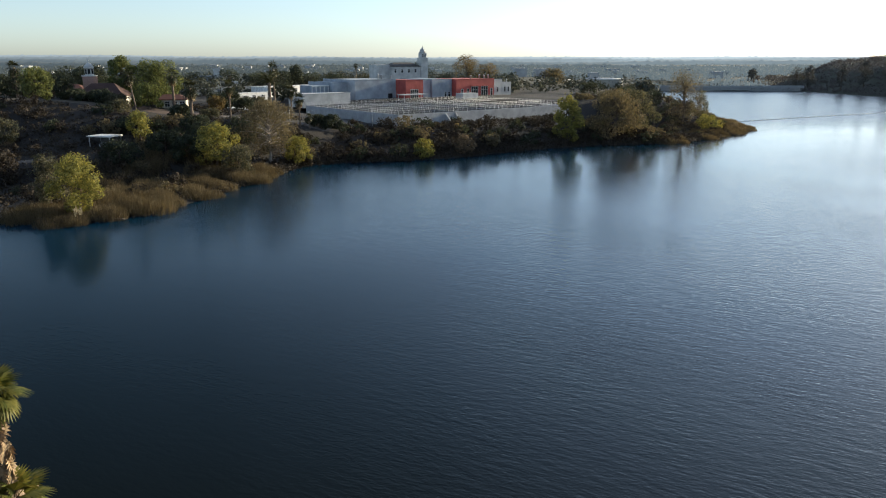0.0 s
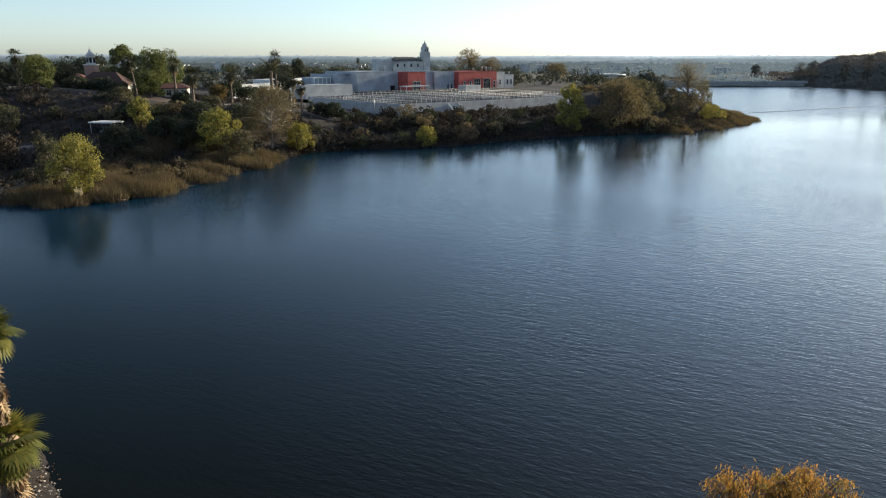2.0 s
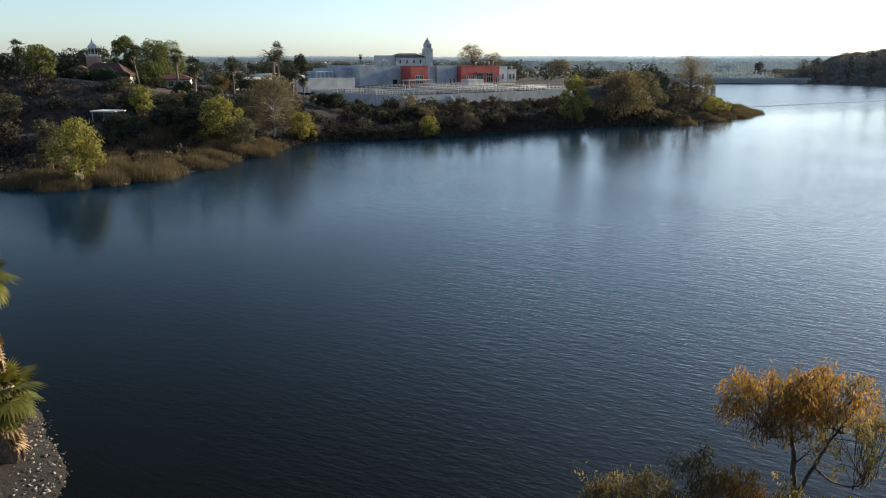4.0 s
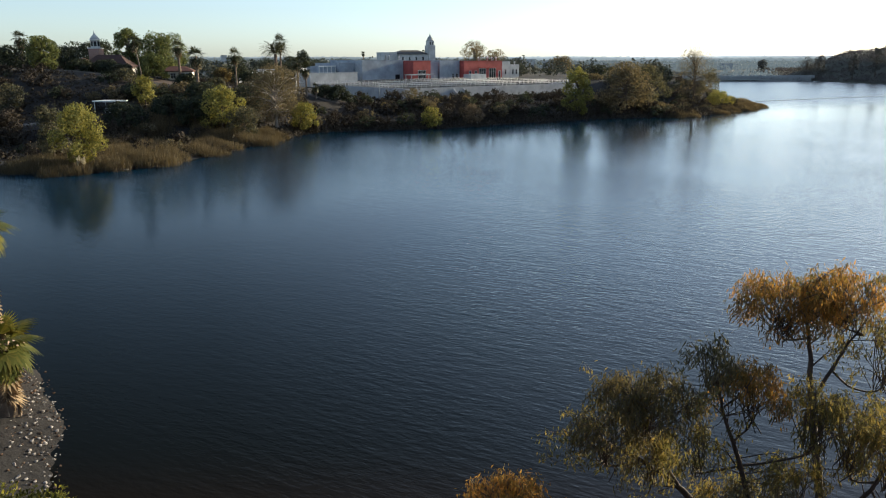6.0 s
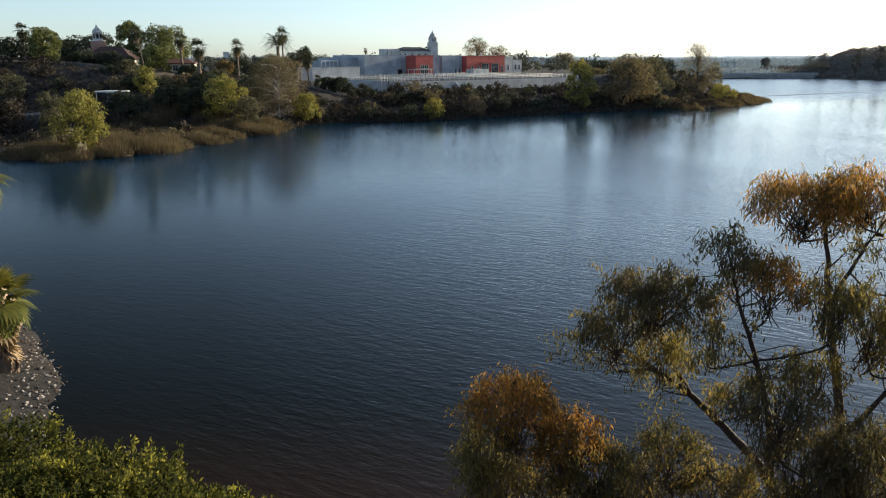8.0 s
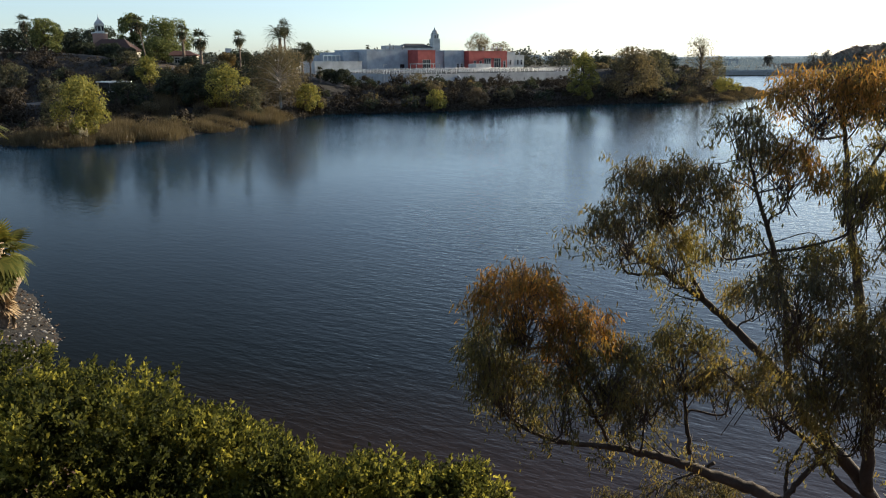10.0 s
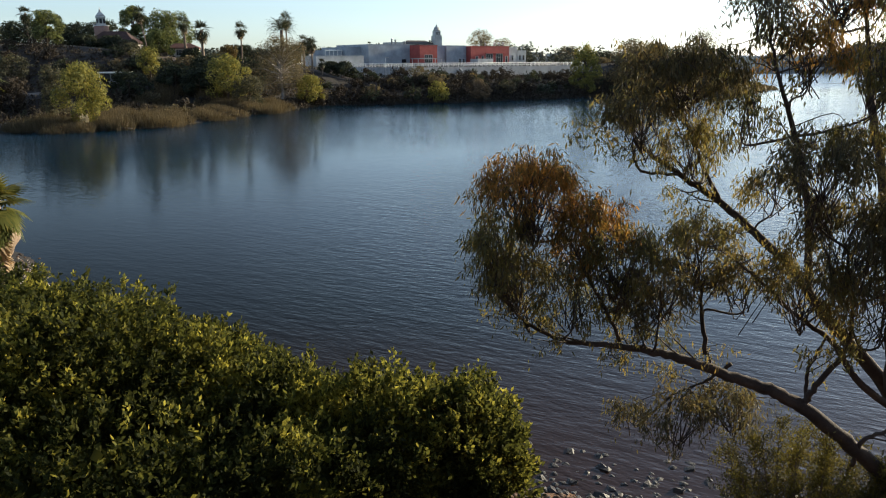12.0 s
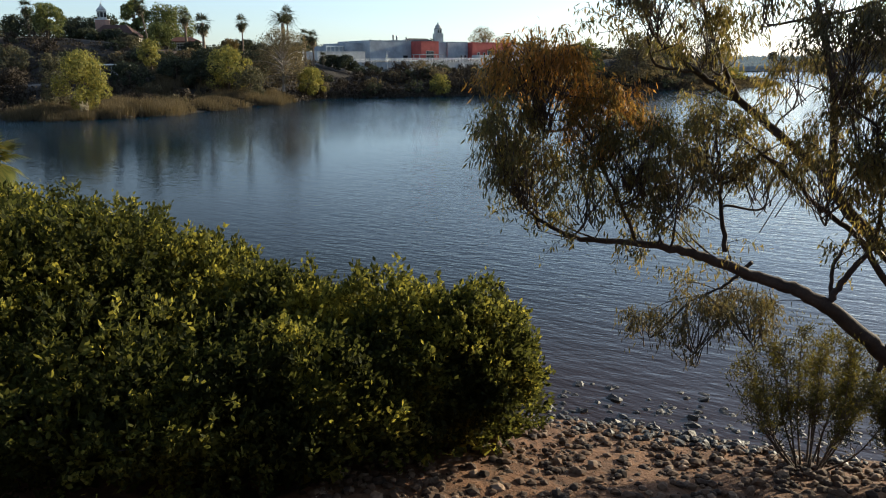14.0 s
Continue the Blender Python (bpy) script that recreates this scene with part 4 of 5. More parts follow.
far_tree("tree", "green shrub below the car park", -57.5, 199, 6.5, 5.5, LEAF_OLIVE, 1800, 0.45, 0.3, seed=15, top_z=12.4)
far_tree("tree", "yellow-green pine-like tree by a palm", -66.5, 174, 9.5, 5.5, LEAF_YELLOW, 1500, 0.5, 0.4, seed=16, top_z=13.6, thin=0.4)
far_tree("tree", "dark rounded tree above the footpath", -97, 172, 6, 9, LEAF_OLIVE, 3000, 0.5, 0.3, seed=29, top_z=12.0)
far_tree("tree", "green poplar at the end of the basins", 41.0, 219, 12.6, 8.4, LEAF_YELLOW, 4200, 0.5, 0.2, seed=17, top_z=15.0, clumps=20)
far_tree("tree", "broad brown-green tree on the point", 56, 228, 14.2, 15, LEAF_BROWN, 5000, 0.55, 0.25, seed=18, top_z=16.0, clumps=22)
far_tree("tree", "broad brown-green tree on the point", 64, 238, 13.4, 12, LEAF_OLIVE, 4200, 0.55, 0.25, seed=19, top_z=15.0, clumps=20)
far_tree("tree", "thin grey-green tree on the point", 78, 262, 13.0, 8, LEAF_DARK, 1800, 0.5, 0.25, seed=20, top_z=14.5, thin=0.7)
far_tree("tree", "tall half-bare tree on the point", 90, 270, 17.5, 13.5, LEAF_BROWN, 4600, 0.4, 0.22, DARKBARK, 30, seed=21, top_z=21.0, thin=0.8)
far_tree("tree", "sparse tree on the point", 98, 275, 12.0, 8, LEAF_OLIVE, 1800, 0.5, 0.25, seed=22, top_z=13, thin=0.6)
far_tree("tree", "bright green shrub on the point", 93, 252, 6.0, 8, LEAF_YELLOW, 2200, 0.45, 0.2, seed=23, top_z=6.4)
far_tree("tree", "tall autumn tree behind the red building", 21, 420, 17, 15, LEAF_AUTUMN, 3600, 0.6, 0.3, seed=24, top_z=26.5, clumps=24, thin=0.6)
far_tree("tree", "tall autumn tree behind the red building", 32, 424, 15, 12, LEAF_AUTUMN, 2400, 0.6, 0.3, seed=25, top_z=22.0, thin=0.5)
far_tree("tree", "rounded tree beyond the works", 76, 470, 15, 16, LEAF_BROWN, 2800, 0.8, 0.3, seed=26, top_z=18)
far_tree("shrub", "yellow-green bush on the lake bank", -1.5, 191, 4, 5.5, LEAF_YELLOW, 1500, 0.4, 0.2, seed=30, top_z=5.2)
far_tree("shrub", "tan dry bush on the lake bank", 8.5, 198, 4, 5.5, LEAF_TAN, 1700, 0.36, 0.2, seed=31, top_z=5.6)
for i, (x, y, top, w) in enumerate([(-88, 398, 17.5, 15), (-97, 420, 17, 17), (-112, 425, 19, 15), (-76, 392, 18.6, 12), (-70, 400, 21.5, 8), (-140, 330, 17, 18), (-150, 380, 18, 18),
                                    (-66, 412, 17.5, 16), (-52, 408, 17, 12), (-128, 225, 20, 12), (-130, 260, 21, 14), (-136, 440, 17.5, 15), (-58, 300, 15.5, 9)]):
    far_tree("tree", "dark rounded tree on the hillside", x, y, 8, w, LEAF_DARK, 2600, 0.6, 0.3, clumps=20, seed=40 + i, top_z=top, group="trees of the hillside")


for i, (x, y, top, w, leaf) in enumerate([(-101.5, 213, 20.5, 9, LEAF_DARK), (-95, 205.5, 17.2, 7, LEAF_DARK), (-88, 205, 17.0, 7, LEAF_DARK), (-83.5, 204, 16.0, 6, LEAF_OLIVE), (-62, 236, 15.2, 8, LEAF_DARK), (-56, 228, 13.6, 7, LEAF_DARK), (-68, 246, 14.2, 8, LEAF_DARK), (-54, 240, 13.2, 6, LEAF_OLIVE), (68, 292, 12.5, 9, LEAF_OLIVE), (80, 312, 13, 10, LEAF_DARK),
                                          (92, 340, 13, 11, LEAF_OLIVE), (60, 300, 11, 8, LEAF_BROWN), (72, 345, 14, 12, LEAF_DARK), (-64, 196, 13.5, 6, LEAF_DARK), (-45, 200, 11.5, 8, LEAF_DARK), (-53, 178, 10.5, 8, LEAF_DARK),
                                          (-31, 207, 10.2, 6.5, LEAF_DARK), (-27.5, 208, 10.0, 6, LEAF_DARK), (-66, 160, 8.5, 8, LEAF_DARK), (-59, 168, 9.5, 8, LEAF_DARK), (-85, 150, 7.5, 8, LEAF_BRUSH), (-53, 165, 9, 7, LEAF_DARK),
                                          (-46, 184, 11, 9, LEAF_DARK), (-72, 184, 11.5, 8, LEAF_DARK), (-57, 185, 11.5, 7, LEAF_DARK)]):
    far_tree("tree", "dark leafy tree on the lake bank", x, y, 5, w, leaf, 2600, 0.5, 0.3, seed=120 + i, top_z=top, group="trees of the bank")
for i, (side, y, top, w) in enumerate([(0.485, 585, 17.0, 12), (0.5, 575, 18.5, 10), (0.545, 530, 21, 6), (0.575, 520, 23.5, 8), (0.61, 505, 26, 11), (0.425, 640, 15, 9)]):
    far_tree("tree", "dark tree on the lakeside hill", side * y, y, 6, w, LEAF_HILL, 1500, 0.7, 0.3, seed=160 + i, top_z=top, group="trees of the far hill")


def shrub_bank():
    """Low brush between the basins and the water, and on the left slope."""
    kinds = []
    for i, (leaf, h, w) in enumerate([(LEAF_BROWN, 3.0, 5.0), (LEAF_BRUSH, 3.2, 5.4), (LEAF_BRUSH, 3.0, 4.6), (LEAF_DARK, 2.6, 4.4), (LEAF_BRUSH, 2.4, 4.8)]):
        s = far_tree("shrub", "dry brown-green brush on the lake bank", -30 + i * 4, 186 + i, h, w, leaf, 460, 0.5, 0.12, seed=80 + i, clumps=8, group="brush on the bank")
        kinds.append(s)
    g = np.random.default_rng(5)
    x, y = g.uniform(-125, 112, 9000), g.uniform(112, 300, 9000)
    d = shore_distance(x, y)
    left = x < -34
    across = (x + 10) * -0.596 + (y - 230) * 0.803
    ok = (d > np.where(left, 7, 1.2)) & (d < np.where(left, 75, 30)) & ~(~left & (x < 62) & (across > -3))
    ok &= ~((x > -81) & (x < -67) & (y > 163) & (y < 180)) & ~((x > -60) & (x < -26) & (y > 196)) & ~((x < -80) & (y > 205))
    spots = np.stack([x, y], -1)
    bare = (x > -120) & (x < -58) & (y > 194)
    ok &= ~bare
    spots = np.concatenate([spots[ok & left][:130], spots[ok & ~left][:230]])
    for (x, y), z in zip(spots, land(spots[:, 0], spots[:, 1])):
        k = kinds[g.integers(len(kinds))]
        m = pose(x, y, z - 0.2, 0, 0, g.uniform(0, 360)) @ Matrix.Scale(g.uniform(0.6, 1.3) * (0.75 if x > 66 else 1.0 if x > -14 else 0.9), 4)
        copy_thing(k, m)


def undergrowth():
    """Knee-high dry brush that covers the far banks."""
    global rng
    rng = np.random.default_rng(31)
    x, y = rng.uniform(-150, 118, 26000), rng.uniform(112, 330, 26000)
    d = shore_distance(x, y)
    across = (x + 10) * -0.596 + (y - 230) * 0.803
    ok = (d > -0.2) & (d < np.where(x < -62, 125, 80)) & ~((x > -64) & (x < -20) & (y > 222)) & ~((x > -34) & (x < 62) & (across > -1.5)) & ~((x > -56) & (x < -26) & (y > 198) & (y < 214)) & ~((x > -118) & (x < -60) & (y > 196) & (y < 212)) & ~((x < -80) & (np.abs(y - 161.5) < 1.6))
    ex, ey = rng.uniform(-45, 112, 40000), rng.uniform(114, 262, 40000)
    ed = shore_distance(ex, ey)
    edge = (ed > -0.5) & (ed < 5) & ((ex > -33) | (ey > 150))
    x, y = np.concatenate([x[ok], ex[edge][:3800]]), np.concatenate([y[ok], ey[edge][:3800]])
    z = land(x, y)
    q = []
    for a, b, c in zip(x, y, z):
        r = rng.uniform(0.7, 1.5)
        q.append(clump_leaves((a, b, c + 0.2 * r), (r, r, r * 0.6), 13, 0.52, 0, 0.3, 0.6))
    tagged(new("undergrowth", mesh_quads("undergrowth", np.concatenate(q), LEAF_BRUSH)), "dry brown undergrowth covering the far banks", "undergrowth", kind="stuff")


undergrowth()
shrub_bank()


def reeds():
    """Rounded stands of reed along the left shore and the point."""
    global rng
    rng = np.random.default_rng(11)
    stands = []
    for n, x0, x1, y0, y1, d0, d1, h0, h1 in ((110, -68, -33, 114, 168, -1.0, 26, 1.7, 2.9), (70, 66, 118, 215, 300, -1.5, 9, 1.2, 2.0)):
        x, y = rng.uniform(x0, x1, 4000), rng.uniform(y0, y1, 4000)
        d = shore_distance(x, y)
        ok = (d > d0) & (d < d1)
        for a, b in list(zip(x[ok], y[ok]))[:n]:
            stands.append((a, b, rng.uniform(1.6, 3.4), rng.uniform(h0, h1)))
    q = []
    for x, y, r, h in stands:
        n = int(230 * r)
        a, rr = rng.uniform(0, 6.28, n), r * np.sqrt(rng.random(n))
        p = np.stack([x + rr * np.cos(a), y + rr * np.sin(a), np.full(n, 0.0)], -1)
        p[:, 2] = np.maximum(land(p[:, 0], p[:, 1]), -0.3) - 0.1
        L = h * np.sqrt(np.maximum(0.08, 1 - (rr / r) ** 2 * 0.7)) * rng.uniform(0.75, 1.1, n)
        out = np.stack([np.cos(a) * 0.25 * rr / r, np.sin(a) * 0.25 * rr / r, np.ones(n)], -1) + 0.1 * rng.normal(size=(n, 3))
        q.append(leaf_quads(p, out, L, np.full(n, 0.06)))
    me = mesh_quads("reeds", np.concatenate(q), REED)
    tagged(new("reeds", me), "tan and olive reeds standing in dense clumps", "reeds", kind="stuff")


reeds()


def pampas_grass(x, y):
    global rng
    rng = np.random.default_rng(61)
    b = thing("pampas_grass", "tuft of pampas grass with pale upright plumes", "grass", x, y, on_land(x, y))
    n = 260
    a = rng.uniform(0, 6.28, n)
    out = np.stack([np.cos(a) * 0.5, np.sin(a) * 0.5, np.ones(n)], -1) + 0.2 * rng.normal(size=(n, 3))
    part("blades", mesh_quads("blades", leaf_quads(out * [0.3, 0.3, 0], out, rng.uniform(0.9, 1.7, n), np.full(n, 0.05)), REED), b)
    for i in range(9):
        t = np.array([math.cos(i * 2.4) * 0.5, math.sin(i * 2.4) * 0.5, rng.uniform(1.7, 2.5)])
        q = leaf_quads(t - [0, 0, 0.5] + np.linspace(0, 0.6, 60)[:, None] * [0, 0, 1], rng.normal(size=(60, 3)) * 0.3 + [0, 0, 1.0], np.full(60, 0.35), np.full(60, 0.09))
        plume = part("plume", mesh_quads("plume", q, LEAF_PLUME), b, "pale feathery plume")
        part("stalk", tube_mesh("stalk", [[(t[0] * 0.2, t[1] * 0.2, 0, 0.02), (*(t - [0, 0, 0.45]), 0.012)]], STRAW, 5, 0), plume)


pampas_grass(-55.6, 117.6)
log = thing("driftwood_log", "bleached driftwood log lying at the reed edge", "log", -50.6, 119.6, 0.25)
part("stem", tube_mesh("stem", [curve_points([(-1.6, 0.3, 0.0, 0.12), (-0.3, 0.0, 0.15, 0.13), (1.5, -0.2, 0.05, 0.07)], 5)], PALEBARK, 7), log)
part("branch", tube_mesh("branch", [curve_points([(0.2, 0, 0.15, 0.06), (0.6, 0.3, 0.6, 0.04), (0.7, 0.4, 1.0, 0.015)], 4)], PALEBARK, 5), log)


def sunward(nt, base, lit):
    """Emission strength that rises to the right, where the painted haze is sunlit."""
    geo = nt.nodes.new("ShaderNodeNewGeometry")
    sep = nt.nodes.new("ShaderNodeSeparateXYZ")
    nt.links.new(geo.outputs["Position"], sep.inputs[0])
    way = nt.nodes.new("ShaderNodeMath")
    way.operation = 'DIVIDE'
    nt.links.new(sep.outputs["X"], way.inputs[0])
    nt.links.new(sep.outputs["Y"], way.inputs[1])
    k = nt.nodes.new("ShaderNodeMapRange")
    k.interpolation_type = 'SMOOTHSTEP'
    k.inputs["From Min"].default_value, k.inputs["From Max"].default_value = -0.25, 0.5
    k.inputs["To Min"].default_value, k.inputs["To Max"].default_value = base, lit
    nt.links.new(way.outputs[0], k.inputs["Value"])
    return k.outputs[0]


def haze_glow_woods(name, cols, glow, base, lit):
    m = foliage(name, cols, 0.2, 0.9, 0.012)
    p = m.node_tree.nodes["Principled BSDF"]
    # the haze over these far woods is put in as leaf emission
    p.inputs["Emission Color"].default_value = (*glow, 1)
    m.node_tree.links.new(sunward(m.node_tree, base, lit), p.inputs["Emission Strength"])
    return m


HAZE_GLOW = haze_glow_woods("haze_glow_woods", [(0.02, 0.025, 0.022), (0.045, 0.05, 0.042), (0.085, 0.085, 0.07)], (0.05, 0.06, 0.066), 0.85, 1.9)
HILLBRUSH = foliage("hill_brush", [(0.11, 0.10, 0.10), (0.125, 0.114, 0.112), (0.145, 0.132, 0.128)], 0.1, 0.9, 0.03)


def far_woods():
    """Tree-covered suburbs out to the ridge: crowns too many to count."""
    global rng
    rng = np.random.default_rng(21)
    y = 330 + 950 * rng.random(20000) ** 1.4
    x = rng.uniform(-0.66, 0.66, 20000) * (y + 60)
    pu, pv = (x + 10) * 0.803 + (y - 230) * 0.596, (x + 10) * -0.596 + (y - 230) * 0.803
    ok = (shore_distance(x, y) > 5) & ~((pu > -8) & (pu < 112) & (pv > -6) & (pv < 108))
    ok &= ~((x > -80) & (x < -36) & (y < 385)) & ~((x > -150) & (x < -75) & (y < 470) & (rng.random(len(x)) < 0.6)) & ~((x > -40) & (x < 5) & (y > 395) & (y < 490)) & ~((x > 75) & (x < 155) & (y > 500) & (y < 620))
    ok &= ~((x / y > 0.45) & (y < 700) & (rng.random(len(x)) < 0.75))
    ok &= ~((x / y > 0.44) & (y < 720)) & ~((x / y > 0.11) & (x / y < 0.27) & (y < 640) & (rng.random(len(x)) < 0.92))
    ok &= wobble(x, y, 34, 2.0) + 0.5 * wobble(x, y, 13, 5.0) > -0.15
    x, y = x[ok][:7000], y[ok][:7000]
    near, deep, slope = [], [], []
    for a, b, g in zip(x, y, land(x, y)):
        h, w = rng.uniform(3.5, 9) ** 0.5 * rng.uniform(1.2, 3.4), rng.uniform(4, 12)
        if b < 520 and a / b < 0.45:
            near.append(clump_leaves((a, b, g + h * 0.5), (w / 2, w / 2, h * 0.5), 64, 1.25, 0, 0.6, 0.7))
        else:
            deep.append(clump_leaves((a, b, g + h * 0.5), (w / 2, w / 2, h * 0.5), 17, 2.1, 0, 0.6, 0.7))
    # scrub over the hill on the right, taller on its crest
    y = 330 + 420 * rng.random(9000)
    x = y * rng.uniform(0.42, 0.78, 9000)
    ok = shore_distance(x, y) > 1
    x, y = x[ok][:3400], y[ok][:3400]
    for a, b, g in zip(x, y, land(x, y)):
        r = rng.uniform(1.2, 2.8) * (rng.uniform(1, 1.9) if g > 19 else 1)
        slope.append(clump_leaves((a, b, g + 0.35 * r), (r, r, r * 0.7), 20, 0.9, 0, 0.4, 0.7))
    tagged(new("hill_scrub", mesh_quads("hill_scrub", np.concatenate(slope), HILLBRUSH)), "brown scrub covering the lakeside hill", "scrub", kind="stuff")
    # roofs and walls between the trees of the suburb
    bm = bmesh.new()
    for _ in range(80):
        b = 620 + 620 * rng.random()
        a = b * rng.uniform(-0.55, 0.42)
        if float(shore_distance(np.array([a]), np.array([b]))[0]) < 12:
            continue
        g, w, h = on_land(a, b), rng.uniform(4, 14), rng.uniform(4, 7.5)
        box_into(bm, a - w / 2, a + w / 2, b, b + 10, g - 1, g + h)
    tagged(new("backdrop_buildings", bm_mesh("backdrop_buildings", bm, CONCRETE)), "small pale buildings scattered in the far suburb", "distant buildings", kind="stuff")
    tagged(new("far_woods", mesh_quads("far_woods", np.concatenate(near), LEAF_FAR)), "dull green trees of the suburb beyond the works", "woods", kind="stuff")
    tagged(new("backdrop_woods", mesh_quads("backdrop_woods", np.concatenate(deep), HAZE_GLOW)), "grey-green wooded suburb far away with painted haze glow", "distant woods", kind="stuff")


far_woods()


def painted_haze(name, glow, floor):
    """Far wooded ridges with evening haze painted in as emission."""
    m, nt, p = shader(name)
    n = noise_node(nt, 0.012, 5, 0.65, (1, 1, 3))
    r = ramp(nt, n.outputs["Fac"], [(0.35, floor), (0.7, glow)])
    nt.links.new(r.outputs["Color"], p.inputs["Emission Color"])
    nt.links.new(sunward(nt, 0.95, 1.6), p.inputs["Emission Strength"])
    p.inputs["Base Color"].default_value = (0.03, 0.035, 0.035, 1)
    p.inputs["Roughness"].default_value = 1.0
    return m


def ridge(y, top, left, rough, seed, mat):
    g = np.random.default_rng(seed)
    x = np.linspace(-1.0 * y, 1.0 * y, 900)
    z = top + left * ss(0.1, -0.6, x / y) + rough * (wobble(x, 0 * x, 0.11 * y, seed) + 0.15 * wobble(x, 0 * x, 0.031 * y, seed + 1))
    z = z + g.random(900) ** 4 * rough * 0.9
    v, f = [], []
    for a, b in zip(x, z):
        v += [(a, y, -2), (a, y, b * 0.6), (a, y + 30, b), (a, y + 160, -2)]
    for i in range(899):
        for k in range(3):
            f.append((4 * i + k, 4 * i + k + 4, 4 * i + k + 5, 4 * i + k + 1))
    tagged(new("backdrop", mesh_data("backdrop", v, f, mat)), "wooded ridge on the horizon with painted blue-grey haze", "distant ridge", kind="structure")


ridge(1350, 11.5, 8.0, 2.8, 3, painted_haze("haze_near", (0.062, 0.072, 0.074), (0.042, 0.05, 0.052)))
ridge(1900, 16.0, 10.0, 3.2, 7, painted_haze("haze_middle", (0.10, 0.115, 0.12), (0.075, 0.086, 0.09)))
ridge(2700, 20.5, 13.0, 3.8, 4, painted_haze("haze_deep", (0.155, 0.175, 0.182), (0.12, 0.135, 0.141)))
ridge(3900, 26.0, 17.0, 5.0, 5, painted_haze("haze_far", (0.235, 0.258, 0.268), (0.20, 0.222, 0.232)))

# ---- the near shore ----
def gum_tree():
    """The leaning eucalyptus over the water: stems, limbs, twigs and hanging leaves."""
    global rng
    rng = np.random.default_rng(77)
    b = thing("eucalyptus_tree", "leaning eucalyptus with drooping green and rust leaves", "tree", 8.7, 16.6, on_land(8.7, 16.6))
    o = np.array(b.matrix_world.translation)
    stems = {
        "low": [(10.8, 16.6, 0.3, 0.28), (9.6, 16.4, 1.2, 0.26), (8.4, 16.2, 2.2, 0.24), (7.4, 16.1, 3.05, 0.22), (6.4, 16.1, 3.85, 0.2), (5.7, 16.2, 4.2, 0.18), (5.1, 16.3, 4.38, 0.16), (4.5, 16.3, 4.62, 0.14),
                (3.7, 16.3, 4.88, 0.12), (2.9, 16.4, 4.98, 0.09), (2.0, 16.5, 5.05, 0.07), (1.3, 16.5, 5.35, 0.05), (0.7, 16.4, 5.95, 0.03)],
        "left": [(10.2, 16.9, 0.6, 0.30), (8.5, 16.5, 3.6, 0.22), (7.5, 16.6, 4.85, 0.19), (6.95, 16.9, 5.5, 0.17), (6.6, 17.4, 6.15, 0.15), (6.0, 17.8, 6.75, 0.13), (5.3, 18.2, 7.4, 0.11), (4.5, 18.4, 7.95, 0.085), (3.7, 18.2, 8.5, 0.06), (3.3, 17.8, 8.95, 0.03), (3.25, 17.5, 9.3, 0.02)],
        "tall": [(8.1, 16.2, 4.1, 0.19), (8.0, 16.5, 6.2, 0.17), (7.8, 16.9, 8.0, 0.14), (8.1, 18.2, 9.5, 0.11), (8.1, 18.6, 10.7, 0.07), (7.9, 18.8, 11.8, 0.03)],
        "mid": [(6.75, 17.1, 5.9, 0.12), (6.3, 16.5, 7.4, 0.10), (6.0, 16.6, 8.7, 0.08), (5.5, 16.6, 10.0, 0.05), (5.2, 16.7, 11.2, 0.02)],
        "lift": [(5.3, 18.2, 7.4, 0.07), (4.7, 18.0, 8.4, 0.055), (4.2, 17.6, 9.3, 0.04), (3.8, 17.3, 10.0, 0.02)],
        "strand": [(4.5, 18.4, 7.95, 0.05), (3.6, 18.0, 8.1, 0.04), (3.3, 17.6, 8.6, 0.03), (3.25, 17.3, 9.0, 0.015)],
        "cross": [(9.0, 16.4, 3.2, 0.13), (7.6, 16.3, 4.2, 0.10), (6.9, 16.3, 5.1, 0.08), (6.1, 16.3, 5.7, 0.06), (5.2, 16.4, 6.5, 0.04), (4.6, 16.5, 6.9, 0.02)],
        "fork": [(6.4, 16.1, 3.9, 0.10), (6.6, 16.0, 4.4, 0.08), (7.0, 15.9, 5.3, 0.06), (6.6, 15.6, 7.0, 0.03)],
        "prong": [(6.45, 16.1, 3.9, 0.06), (6.5, 16.2, 4.6, 0.05), (6.75, 16.2, 5.2, 0.03)],
        "rise": [(4.6, 16.4, 4.8, 0.07), (4.5, 16.6, 5.8, 0.05), (4.4, 16.8, 7.0, 0.02)],
        "tip": [(3.0, 16.6, 5.0, 0.06), (2.4, 16.3, 6.2, 0.045), (1.6, 16.5, 7.6, 0.02)],
        "back": [(8.1, 18.2, 9.5, 0.08), (8.8, 18.6, 10.4, 0.05), (9.4, 18.7, 11.3, 0.02)],
        "right": [(7.9, 16.7, 7.2, 0.09), (8.6, 16.5, 8.4, 0.06), (9.1, 16.5, 9.6, 0.02)],
        "droop": [(5.1, 16.4, 4.6, 0.06), (4.9, 17.0, 4.0, 0.04), (4.3, 17.2, 3.6, 0.02)],
        "curl": [(7.5, 16.1, 2.6, 0.07), (7.6, 16.0, 3.2, 0.06), (8.2, 16.0, 3.5, 0.05), (8.8, 15.9, 4.4, 0.02)],
    }
    pts = []
    for k, s in stems.items():
        line = curve_points([(p[0], p[1], p[2], p[3] * 0.66) for p in s], 7)
        line[1:-1, :3] += rng.normal(0, 0.01, (len(line) - 2, 3))
        pts.append(line)
        line = line.copy()
        line[:, :3] -= o
        part("trunk" if k in ("low", "left", "tall") else "branch", tube_mesh("limb", [line], BARK, 10, 0.035), b)
    skel = np.concatenate(pts)
